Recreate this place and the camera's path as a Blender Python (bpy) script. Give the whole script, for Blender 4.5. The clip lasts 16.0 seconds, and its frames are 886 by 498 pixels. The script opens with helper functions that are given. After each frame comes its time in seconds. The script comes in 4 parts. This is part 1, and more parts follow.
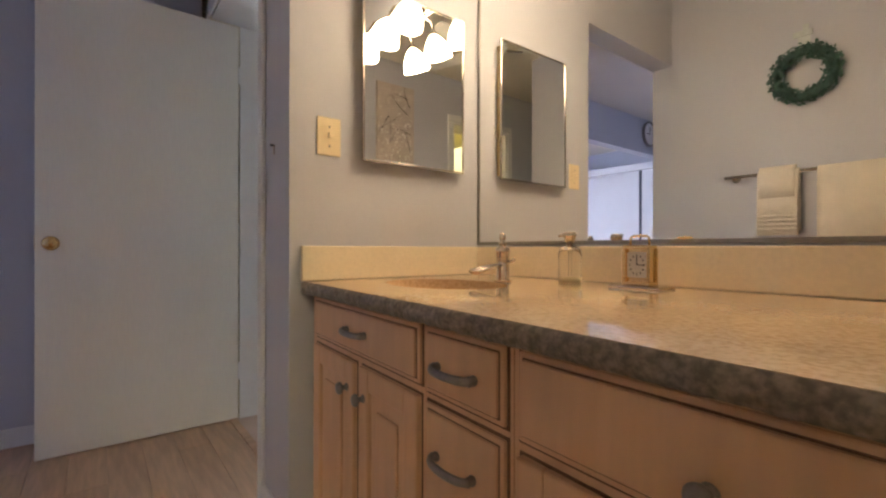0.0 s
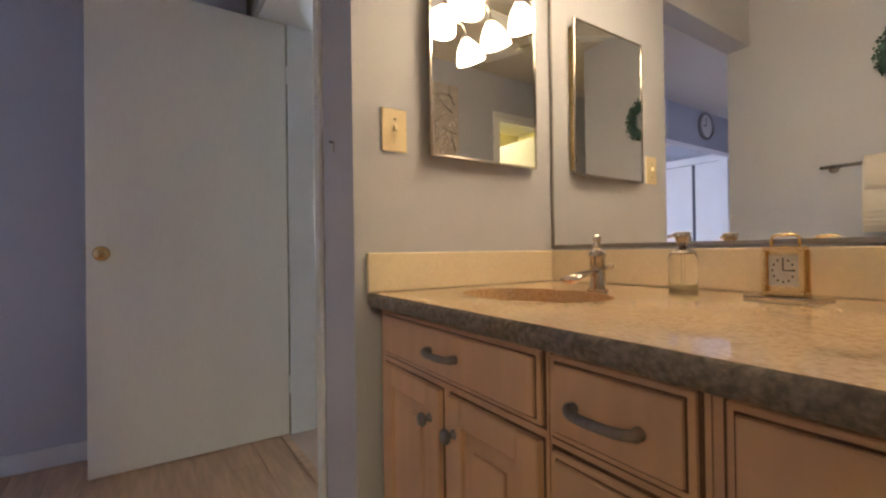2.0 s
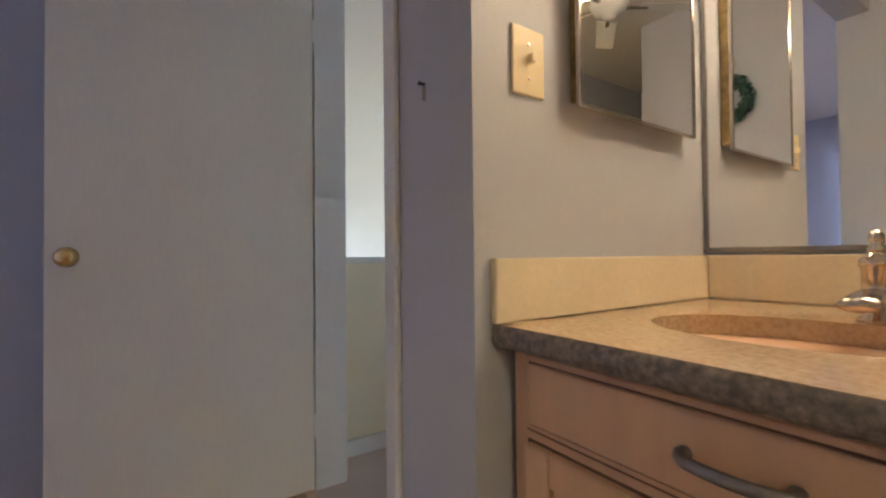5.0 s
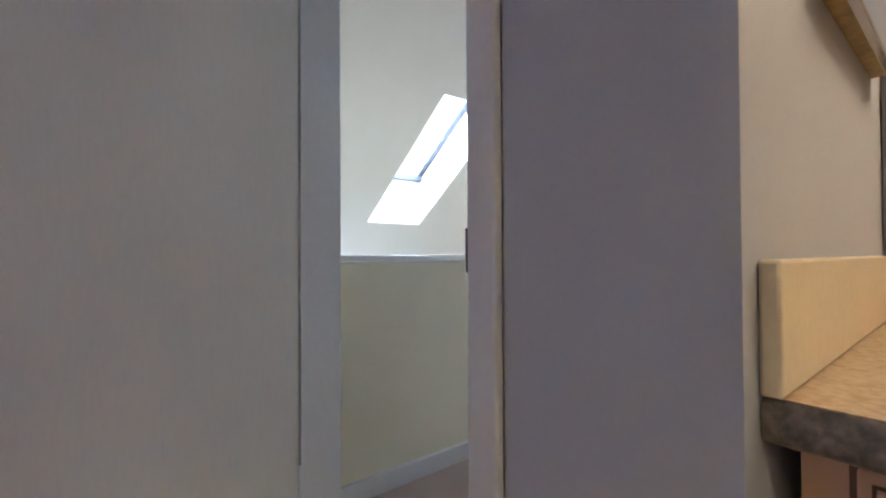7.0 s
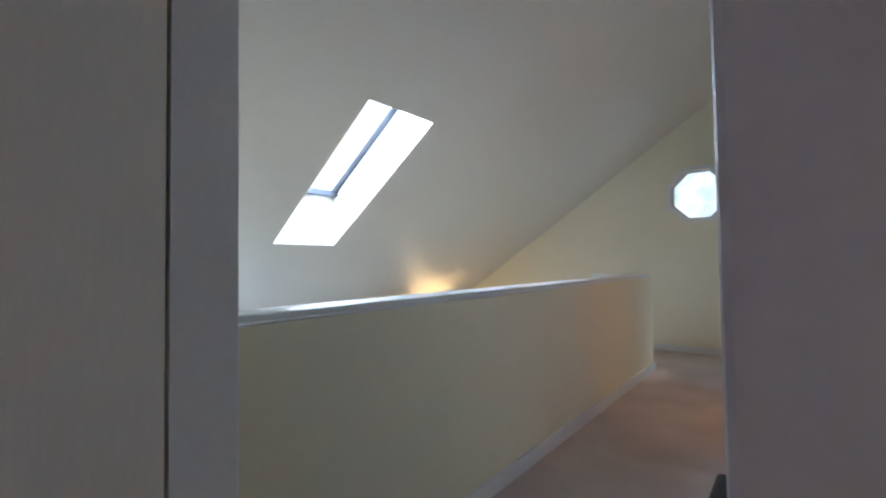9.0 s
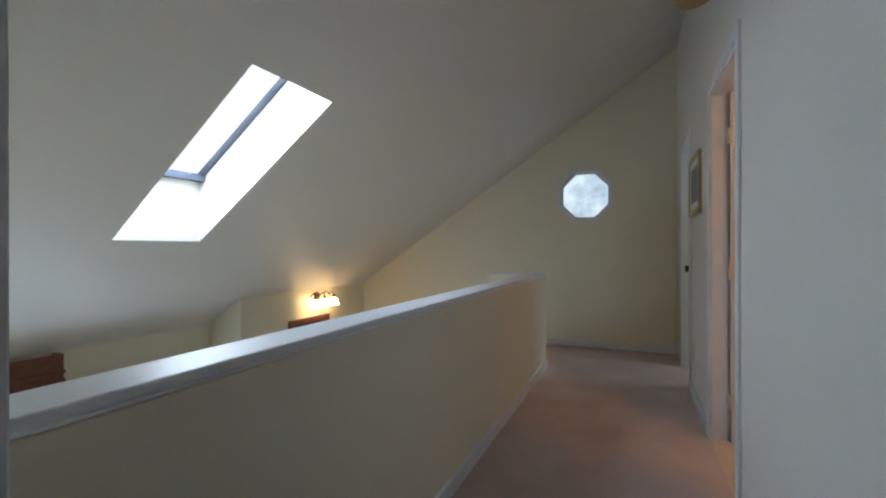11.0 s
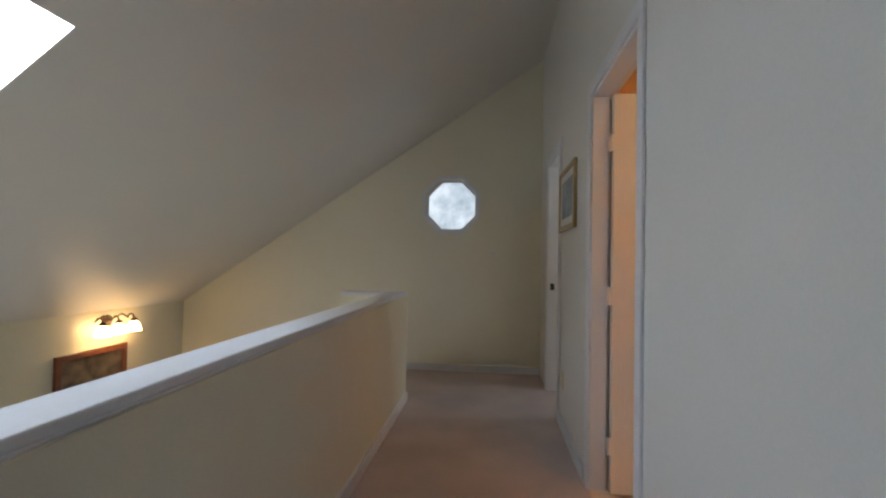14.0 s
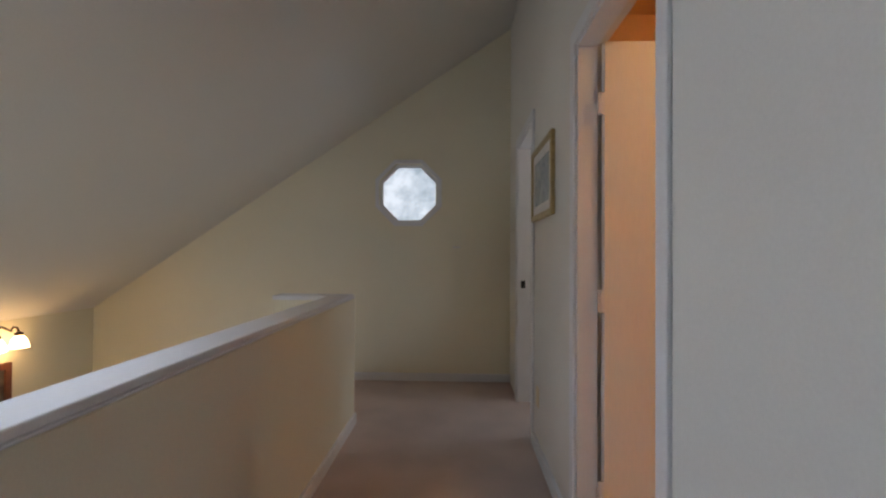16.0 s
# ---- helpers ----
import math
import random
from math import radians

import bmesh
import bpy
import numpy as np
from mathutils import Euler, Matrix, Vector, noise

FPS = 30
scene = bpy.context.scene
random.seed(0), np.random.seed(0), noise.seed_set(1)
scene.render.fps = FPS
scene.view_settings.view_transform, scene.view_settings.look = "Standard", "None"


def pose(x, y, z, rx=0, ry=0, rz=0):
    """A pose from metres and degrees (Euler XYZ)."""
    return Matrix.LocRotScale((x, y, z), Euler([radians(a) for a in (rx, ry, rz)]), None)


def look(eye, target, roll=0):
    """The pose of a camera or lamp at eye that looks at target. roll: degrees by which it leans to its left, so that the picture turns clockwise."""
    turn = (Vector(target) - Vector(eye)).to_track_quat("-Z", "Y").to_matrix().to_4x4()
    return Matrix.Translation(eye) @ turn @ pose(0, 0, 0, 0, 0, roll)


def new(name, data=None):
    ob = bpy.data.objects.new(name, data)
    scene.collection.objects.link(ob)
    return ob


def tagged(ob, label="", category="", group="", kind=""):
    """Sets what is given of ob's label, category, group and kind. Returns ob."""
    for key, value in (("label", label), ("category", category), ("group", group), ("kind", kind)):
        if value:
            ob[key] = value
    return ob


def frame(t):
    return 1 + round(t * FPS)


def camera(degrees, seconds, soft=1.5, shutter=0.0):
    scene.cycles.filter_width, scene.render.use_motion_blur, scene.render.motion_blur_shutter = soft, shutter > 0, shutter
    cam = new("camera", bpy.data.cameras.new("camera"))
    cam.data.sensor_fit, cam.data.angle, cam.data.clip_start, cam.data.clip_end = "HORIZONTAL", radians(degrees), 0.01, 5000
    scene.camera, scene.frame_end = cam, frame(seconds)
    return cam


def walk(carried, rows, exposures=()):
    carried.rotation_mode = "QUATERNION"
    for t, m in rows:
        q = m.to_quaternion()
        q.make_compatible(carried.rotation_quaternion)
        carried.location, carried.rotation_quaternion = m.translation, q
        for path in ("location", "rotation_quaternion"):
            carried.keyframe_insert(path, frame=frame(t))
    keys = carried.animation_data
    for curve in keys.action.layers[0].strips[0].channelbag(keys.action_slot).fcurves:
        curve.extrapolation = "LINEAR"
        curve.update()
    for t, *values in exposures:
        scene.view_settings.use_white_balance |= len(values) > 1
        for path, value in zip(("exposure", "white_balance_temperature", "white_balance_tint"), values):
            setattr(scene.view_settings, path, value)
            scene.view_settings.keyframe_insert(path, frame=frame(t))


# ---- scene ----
cam = camera(89.6, 16.0, soft=2.3)
PATH = [
    (0, (1.35, -0.098, 0.885), (-0.229, 1.128, 0.884), 0.1),
    (0.5, (1.299, -0.107, 0.883), (-0.305, 1.087, 0.889), -0.1),
    (1, (1.248, -0.119, 0.879), (-0.38, 1.042, 0.901), -0.3),
    (1.5, (1.198, -0.115, 0.885), (-0.452, 1.016, 0.901), -0.6),
    (2, (1.134, -0.108, 0.893), (-0.527, 1.006, 0.906), -0.8),
    (2.5, (1.054, -0.112, 0.896), (-0.611, 0.996, 0.911), -0.3),
    (3, (0.959, -0.115, 0.9), (-0.728, 0.959, 0.911), 0.4),
    (3.5, (0.87, -0.104, 0.896), (-0.825, 0.958, 0.905), 0.2),
    (3.7, (0.834, -0.106, 0.9), (-0.852, 0.971, 0.897), 0.0),
    (6, (0.352, -0.06, 0.892), (-1.257, 1.127, 0.944), -0.4),
    (6.5, (0.238, -0.04, 0.889), (-1.339, 1.19, 0.923), -0.1),
    (7, (0.131, -0.023, 0.898), (-1.405, 1.258, 0.924), -0.3),
    (7.5, (0.021, 0.005, 0.914), (-1.472, 1.335, 0.955), -0.5),
    (8, (-0.063, 0.038, 0.946), (-1.497, 1.43, 1.019), -0.9),
    (8.2, (-0.099, 0.059, 0.958), (-1.497, 1.486, 1.039), -1.2),
    (10.3, (-0.461, 0.295, 1.11), (-1.415, 2.053, 1.129), 0.9),
    (10.5, (-0.493, 0.302, 1.117), (-1.398, 2.085, 1.134), 0.7),
    (11, (-0.545, 0.376, 1.134), (-1.336, 2.213, 1.133), -0.1),
    (11.5, (-0.609, 0.469, 1.147), (-1.268, 2.357, 1.137), -0.6),
    (12, (-0.649, 0.573, 1.161), (-1.223, 2.489, 1.162), -0.6),
    (12.5, (-0.657, 0.692, 1.178), (-1.159, 2.628, 1.203), -0.2),
    (13, (-0.667, 0.815, 1.183), (-1.068, 2.774, 1.23), 0.3),
    (13.5, (-0.651, 0.929, 1.179), (-0.965, 2.904, 1.232), 1.0),
    (14, (-0.649, 1.041, 1.168), (-0.864, 3.029, 1.216), 1.1),
    (14.5, (-0.618, 1.178, 1.179), (-0.758, 3.173, 1.195), 0.5),
    (15, (-0.614, 1.311, 1.168), (-0.703, 3.309, 1.166), 0.4),
    (15.5, (-0.619, 1.44, 1.18), (-0.675, 3.44, 1.191), 0.2),
    (16, (-0.616, 1.595, 1.184), (-0.682, 3.594, 1.205), 0.3),
]
walk(cam, [(t, look(eye, target, roll)) for t, eye, target, roll in PATH],
     exposures=((0, 1.62, 6450, 11), (2.5, 1.55, 6400, 10), (3.7, 1.55, 6350, 10), (6.0, 1.58, 6100, 11), (7.0, 1.55, 5850, 10), (8.2, 1.2, 5750, 10),
                (10.3, 0.24, 6050, 10), (12, 0.18, 6150, 11), (13.5, 0.17, 6400, 13), (16, 0.12, 6650, 18)))


# ---- world, sun and daylight ----
world = bpy.data.worlds.new("sky")
scene.world = world
world.use_nodes = True
wn = world.node_tree.nodes
sky = wn.new("ShaderNodeTexSky")
sky.sky_type, sky.sun_disc = "NISHITA", False
sky.dust_density, sky.air_density = 8.0, 0.6
sky.sun_elevation, sky.sun_rotation = radians(50), radians(200)
world.node_tree.links.new(sky.outputs[0], wn["Background"].inputs[0])
wn["Background"].inputs[1].default_value = 0.12
sun = new("sun", bpy.data.lights.new("sun", "SUN"))
sun.data.energy, sun.data.angle, sun.data.color = 0.8, radians(12), (1, 0.96, 0.9)
sun.matrix_world = pose(0, 0, 30, 40, 0, 160)


def window_light(name, eye, target, w, h, power, colour):
    lamp = new(name, bpy.data.lights.new(name, "AREA"))
    lamp.data.shape, lamp.data.size, lamp.data.size_y = "RECTANGLE", w, h
    lamp.data.energy, lamp.data.color = power, colour
    lamp.matrix_world = look(eye, target)
    return lamp


DAY = (0.72, 0.86, 1.0)
COOL = (0.66, 0.75, 1.0)
window_light("skylight_daylight", (-2.70, 2.20, 2.07), (-2.28, 2.20, 1.438), 0.75, 1.75, 82, DAY)
window_light("stair_window_daylight", (-4.40, 2.4, -0.75), (-3.0, 2.4, -0.75), 1.3, 1.3, 30, DAY)
window_light("bedroom_window_daylight", (-4.85, -1.2, 1.4), (-3.0, -0.3, 1.25), 1.8, 1.4, 70, COOL)
window_light("far_room_daylight", (1.45, 4.9, 1.5), (0.0, 4.9, 1.2), 1.0, 1.2, 10, DAY)


# ---- materials ----
def mat(name, base, rough=0.6, metal=0.0, vary=0.08, scale=3.0, grain=60.0, bump=0.15, dist=0.002, spec=0.5, stretch=(1, 1, 1), second=None):
    m = bpy.data.materials.new(name)
    m.use_nodes = True
    nt = m.node_tree
    n, l = nt.nodes, nt.links
    b = n["Principled BSDF"]
    tc, mp = n.new("ShaderNodeTexCoord"), n.new("ShaderNodeMapping")
    mp.inputs["Scale"].default_value = stretch
    l.new(tc.outputs["Object"], mp.inputs[0])
    big, fine = n.new("ShaderNodeTexNoise"), n.new("ShaderNodeTexNoise")
    big.inputs["Scale"].default_value, fine.inputs["Scale"].default_value = scale, grain
    big.inputs["Detail"].default_value = fine.inputs["Detail"].default_value = 5
    l.new(mp.outputs[0], big.inputs["Vector"])
    l.new(mp.outputs[0], fine.inputs["Vector"])
    add = n.new("ShaderNodeMath")
    add.operation = "ADD"
    l.new(big.outputs[0], add.inputs[0])
    l.new(fine.outputs[0], add.inputs[1])
    ramp = n.new("ShaderNodeMapRange")
    ramp.inputs[1].default_value, ramp.inputs[2].default_value = 0.7, 1.3
    l.new(add.outputs[0], ramp.inputs[0])
    mix = n.new("ShaderNodeMix")
    mix.data_type = "RGBA"
    dark = second or tuple(c * (1 - vary) for c in base)
    light = base if second else tuple(min(1, c * (1 + vary)) for c in base)
    mix.inputs[6].default_value, mix.inputs[7].default_value = (*dark, 1), (*light, 1)
    l.new(ramp.outputs[0], mix.inputs[0])
    l.new(mix.outputs[2], b.inputs["Base Color"])
    b.inputs["Roughness"].default_value, b.inputs["Metallic"].default_value = rough, metal
    b.inputs["Specular IOR Level"].default_value = spec
    if bump:
        bp = n.new("ShaderNodeBump")
        bp.inputs["Strength"].default_value, bp.inputs["Distance"].default_value = bump, dist
        l.new(fine.outputs[0], bp.inputs["Height"])
        l.new(bp.outputs[0], b.inputs["Normal"])
    return m


def glowing(name, colour, strength):
    m = mat(name, (0.9, 0.88, 0.82), 0.35, bump=0)
    b = m.node_tree.nodes["Principled BSDF"]
    b.inputs["Emission Color"].default_value = (*colour, 1)
    b.inputs["Emission Strength"].default_value = strength
    return m


def glass(name, tint=(1, 1, 1), rough=0.0):
    m = bpy.data.materials.new(name)
    m.use_nodes = True
    b = m.node_tree.nodes["Principled BSDF"]
    b.inputs["Base Color"].default_value = (*tint, 1)
    b.inputs["Roughness"].default_value, b.inputs["Transmission Weight"].default_value = rough, 1.0
    b.inputs["IOR"].default_value = 1.45
    return m


BLUE_PAINT = mat("pale_blue_grey_paint", (0.52, 0.54, 0.62), 0.55, vary=0.03, scale=1.5, grain=180, bump=0.25, dist=0.0015)
CREAM_PAINT = mat("cream_wall_paint", (0.80, 0.755, 0.60), 0.6, vary=0.03, scale=1.2, grain=150, bump=0.3, dist=0.0015)
# wall cream greyed so the colour carries cool daylight on this side
HALL_DAYLIT_PAINT = mat("cream_paint_daylight_greyed", (0.75, 0.735, 0.69), 0.5, vary=0.03, scale=1.2, grain=150, bump=0.3, dist=0.0015)
CEILING_PAINT = mat("ceiling_paint", (0.75, 0.72, 0.67), 0.45, vary=0.03, scale=1.0, grain=130, bump=0.4, dist=0.002)
WHITE_TRIM = mat("white_gloss_trim", (0.77, 0.78, 0.80), 0.35, vary=0.03, scale=4, grain=90, bump=0.06)
DOOR_PAINT = mat("off_white_door_paint", (0.82, 0.80, 0.75), 0.4, vary=0.03, scale=1.5, grain=40, bump=0.1, stretch=(3, 3, 0.4))
CARPET = mat("mauve_beige_carpet", (0.68, 0.56, 0.515), 0.95, vary=0.16, scale=2.2, grain=320, bump=1.0, dist=0.006, spec=0.1)
PLANK_WOOD = mat("oak_plank", (0.58, 0.38, 0.25), 0.45, vary=0.22, scale=5, grain=38, bump=0.12, stretch=(1, 0.12, 1))
MAPLE = mat("glazed_maple", (0.66, 0.42, 0.27), 0.42, vary=0.10, scale=3, grain=30, bump=0.06, stretch=(1, 1, 0.16))
# groove glaze, also the dark colour that paints shade into the gaps
GLAZE_AND_GAP_SHADE = mat("dark_glaze_and_gap_shade", (0.15, 0.07, 0.038), 0.5, vary=0.2, bump=0.05)
SPLASH = mat("cream_splash_stone", (0.80, 0.70, 0.53), 0.28, vary=0.06, scale=6, grain=90, bump=0.04)
MIRROR = mat("mirror_silver", (0.93, 0.94, 0.93), 0.0, 1.0, vary=0.0, bump=0)
NICKEL = mat("brushed_nickel", (0.58, 0.52, 0.47), 0.16, 1.0, vary=0.05, grain=200, bump=0.03)
PEWTER = mat("dark_pewter", (0.30, 0.29, 0.29), 0.38, 1.0, vary=0.15, grain=150, bump=0.1)
BRASS = mat("polished_brass", (0.72, 0.52, 0.26), 0.18, 1.0, vary=0.06, bump=0.02)
GOLD = mat("gold_case", (0.83, 0.62, 0.33), 0.2, 1.0, vary=0.04, bump=0.02)
BRONZE = mat("dark_bronze", (0.09, 0.06, 0.045), 0.4, 0.8, vary=0.2, bump=0.1)
BLACK = mat("black_metal", (0.03, 0.03, 0.03), 0.4, 0.5, vary=0.2, bump=0.05)
ALMOND = mat("almond_plastic", (0.80, 0.68, 0.45), 0.35, vary=0.03, bump=0.02)
TOWEL = mat("cream_terry", (0.86, 0.80, 0.71), 0.95, vary=0.07, scale=12, grain=400, bump=1.0, dist=0.004, spec=0.1)
LEAF = mat("dark_green_leaf", (0.045, 0.11, 0.095), 0.6, vary=0.5, scale=25, grain=80, bump=0.1)
RIBBON = mat("sheer_ribbon", (0.55, 0.60, 0.60), 0.7, vary=0.1)
YELLOW_PAINT = mat("pale_yellow_paint", (0.80, 0.72, 0.36), 0.6, vary=0.03, bump=0.1)
PEACH_PAINT = mat("peach_paint", (0.78, 0.52, 0.27), 0.6, vary=0.03, bump=0.1)
BEIGE_TILE = mat("beige_tile", (0.70, 0.58, 0.42), 0.35, vary=0.08, scale=9, bump=0.05)
MAHOGANY = mat("mahogany_frame", (0.16, 0.055, 0.03), 0.35, vary=0.25, scale=20, bump=0.08)
OLD_GOLD = mat("aged_gold_frame", (0.42, 0.31, 0.14), 0.4, 0.6, vary=0.25, scale=30, bump=0.15)
CURTAIN = mat("dark_brown_fabric", (0.07, 0.045, 0.035), 0.9, vary=0.3, scale=15, grain=250, bump=0.5)
SHEER = mat("grey_sheer", (0.45, 0.45, 0.47), 0.9, vary=0.15, scale=15, grain=250, bump=0.3)
FROST = glowing("lit_frosted_glass", (1.0, 0.74, 0.46), 10.2)
FROST_FAR = glowing("lit_amber_glass", (1.0, 0.64, 0.28), 12.0)
GLASS = glass("clear_glass")
CLEAR = glass("clear_plastic", (0.98, 0.97, 0.93), 0.03)
LOTION = mat("cream_soap", (0.86, 0.78, 0.55), 0.4, vary=0.02, bump=0)
SASH = mat("grey_skylight_sash", (0.06, 0.07, 0.10), 0.5, vary=0.1, bump=0.05)
DIAL = mat("pale_dial", (0.74, 0.72, 0.70), 0.4, vary=0.03, bump=0)


def granite(name, a, b, c, rough, relief, speck, grain):
    m = mat(name, b, rough, vary=0.1)
    nt = m.node_tree
    n, l = nt.nodes, nt.links
    p = n["Principled BSDF"]
    tc, v = n.new("ShaderNodeTexCoord"), n.new("ShaderNodeTexVoronoi")
    v.inputs["Scale"].default_value = grain * 2
    no = n.new("ShaderNodeTexNoise")
    no.inputs["Scale"].default_value, no.inputs["Detail"].default_value = grain, 6
    l.new(tc.outputs["Object"], v.inputs["Vector"])
    l.new(tc.outputs["Object"], no.inputs["Vector"])
    r1 = n.new("ShaderNodeValToRGB")
    r1.color_ramp.elements[0].position, r1.color_ramp.elements[1].position = 0.38, 0.66
    r1.color_ramp.elements[0].color, r1.color_ramp.elements[1].color = (*a, 1), (*c, 1)
    e = r1.color_ramp.elements.new(0.5)
    e.color = (*b, 1)
    mx = n.new("ShaderNodeMix")
    mx.data_type, mx.blend_type = "RGBA", "MULTIPLY"
    mx.inputs[0].default_value = speck
    l.new(no.outputs[0], r1.inputs[0])
    l.new(r1.outputs[0], mx.inputs[6])
    bw = n.new("ShaderNodeRGBToBW")
    l.new(v.outputs["Color"], bw.inputs[0])
    l.new(bw.outputs[0], mx.inputs[7])
    l.new(mx.outputs[2], p.inputs["Base Color"])
    bp = n.new("ShaderNodeBump")
    bp.inputs["Strength"].default_value, bp.inputs["Distance"].default_value = relief, 0.004
    l.new(no.outputs[0], bp.inputs["Height"])
    l.new(bp.outputs[0], p.inputs["Normal"])
    return m


# tan base colour includes the splash's warm reflection; the edge stays darker
GRANITE = granite("polished_granite_tan_reflection", (0.50, 0.36, 0.22), (0.58, 0.43, 0.28), (0.63, 0.48, 0.33), 0.05, 0.004, 0.08, 120)
GRANITE_EDGE = granite("chiselled_granite_edge", (0.15, 0.13, 0.11), (0.23, 0.195, 0.165), (0.32, 0.275, 0.23), 0.28, 0.5, 0.25, 95)


# ---- building helpers ----
def box(bm, x0, y0, z0, x1, y1, z1):
    vs = bmesh.ops.create_cube(bm, size=1)["verts"]
    for v in vs:
        v.co = Vector(((x0 + x1) / 2 + v.co.x * (x1 - x0), (y0 + y1) / 2 + v.co.y * (y1 - y0), (z0 + z1) / 2 + v.co.z * (z1 - z0)))
    return vs


def boxes(*rows, bevel=0.0, seg=2):
    bm = bmesh.new()
    for r in rows:
        box(bm, *r)
    if bevel:
        bmesh.ops.bevel(bm, geom=bm.edges[:], offset=bevel, segments=seg, affect="EDGES", profile=0.5)
    return bm


def lathe(profile, seg=24, axis="z", at=(0, 0, 0), bm=None):
    bm = bm or bmesh.new()
    rings = []
    for r, h in profile:
        ring = []
        for i in range(seg):
            a = 2 * math.pi * i / seg
            c, s = r * math.cos(a), r * math.sin(a)
            p = {"z": (c, s, h), "x": (h, c, s), "y": (s, h, c)}[axis]
            ring.append(bm.verts.new(Vector(p) + Vector(at)))
        rings.append(ring)
    for a, b in zip(rings, rings[1:]):
        for i in range(seg):
            bm.faces.new((a[i], a[(i + 1) % seg], b[(i + 1) % seg], b[i]))
    bm.faces.new(rings[0][::-1])
    bm.faces.new(rings[-1])
    bmesh.ops.recalc_face_normals(bm, faces=bm.faces[:])
    return bm


def sweep(points, radius, seg=8, bm=None, flat=1.0):
    """A round bar along the points; radius may be a list."""
    bm = bm or bmesh.new()
    pts = [Vector(p) for p in points]
    rings = []
    for i, p in enumerate(pts):
        d = (pts[min(i + 1, len(pts) - 1)] - pts[max(i - 1, 0)]).normalized()
        side = d.cross(Vector((0, 0, 1)))
        side = side.normalized() if side.length > 1e-3 else Vector((1, 0, 0))
        up = side.cross(d)
        r = radius[i] if isinstance(radius, (list, tuple)) else radius
        rings.append([bm.verts.new(p + side * r * math.cos(2 * math.pi * k / seg) + up * r * flat * math.sin(2 * math.pi * k / seg)) for k in range(seg)])
    for a, b in zip(rings, rings[1:]):
        for i in range(seg):
            bm.faces.new((a[i], a[(i + 1) % seg], b[(i + 1) % seg], b[i]))
    bm.faces.new(rings[0][::-1])
    bm.faces.new(rings[-1])
    bmesh.ops.recalc_face_normals(bm, faces=bm.faces[:])
    return bm


def mesh_from(bm, name, material, smooth=False):
    me = bpy.data.meshes.new(name)
    bm.to_mesh(me)
    bm.free()
    me.materials.append(material)
    if smooth:
        for p in me.polygons:
            p.use_smooth = True
    return me


def part(name, bm, material, parent, label="", smooth=False):
    ob = new(name, mesh_from(bm, name, material, smooth))
    ob.parent = parent
    return tagged(ob, label)


def thing(name, at, label, category, group=""):
    ob = new(name)
    ob.location = at
    ob.empty_display_size = 0.1
    return tagged(ob, label, category, group)


def solid(name, bm, material, label, category, smooth=False):
    return tagged(new(name, mesh_from(bm, name, material, smooth)), label, category)


def structure(name, bm, material, label="", smooth=False):
    return tagged(new(name, mesh_from(bm, name, material, smooth)), label, name.rsplit("_", 1)[0].replace("_", " "), kind="structure")


# ---- hall and stairwell: the structure ----
SLOPE = 0.664


def roof_z(x):
    return 0.676 + SLOPE * (x + 4.055)


def roof_panel(bm, corners, thick=0.46):
    low = [bm.verts.new((x, y, roof_z(x))) for x, y in corners]
    high = [bm.verts.new((x, y, roof_z(x) + thick)) for x, y in corners]
    n = len(corners)
    bm.faces.new(low[::-1])
    bm.faces.new(high)
    for i in range(n):
        bm.faces.new((low[i], low[(i + 1) % n], high[(i + 1) % n], high[i]))


SK = [(-2.118, 1.874), (-2.118, 2.443), (-3.285, 2.524), (-3.285, 1.966)]
bm = bmesh.new()
roof_panel(bm, [(-4.9, 0.48), (-0.008, 0.48), SK[0], SK[3]])
roof_panel(bm, [(-0.008, 0.48), (-0.008, 5.9), SK[1], SK[0]])
roof_panel(bm, [(-0.008, 5.9), (-4.9, 5.9), SK[2], SK[1]])
roof_panel(bm, [(-4.9, 5.9), (-4.9, 0.48), SK[3], SK[2]])
bmesh.ops.recalc_face_normals(bm, faces=bm.faces[:])
structure("ceiling_1", bm, CEILING_PAINT, "warm white sloped ceiling over hall and stairwell")

structure("wall_1", boxes((-4.9, 0.355, -2.7, -1.17, 0.61, 3.4), (-1.17, 0.49, -2.7, -1.14, 0.61, 3.4), (-1.17, 0.355, 2.05, -1.14, 0.49, 3.4)), CREAM_PAINT, "cream painted wall beside the stairwell")
structure("wall_2", boxes((-1.14, 0.36, 2.05, -0.2612, 0.61, 3.7)), CREAM_PAINT, "cream wall above the bedroom doorway")
structure("wall_3", boxes((-0.2612, 0.365, 0, -0.13, 0.61, 3.75), (-0.13, 0.61, 0, -0.01, 2.68, 3.75), (-0.13, 2.68, 2.05, -0.01, 3.44, 3.75),
                          (-0.13, 3.44, 0, -0.01, 4.50, 3.75), (-0.13, 4.50, 2.05, -0.01, 5.22, 3.75), (-0.13, 5.22, 0, -0.01, 5.75, 3.75)),
          HALL_DAYLIT_PAINT, "hall wall with two doorways, colour greyed for cool daylight")
OC = (-1.078, 1.75)
OR = 0.278 / math.cos(math.pi / 8)
bm = bmesh.new()
oct_pts = [(OC[0] + OR * math.cos(math.pi / 8 + k * math.pi / 4), OC[1] + OR * math.sin(math.pi / 8 + k * math.pi / 4)) for k in range(8)]
x0, x1, z0, z1 = -4.9, 0.0, -2.7, 3.75
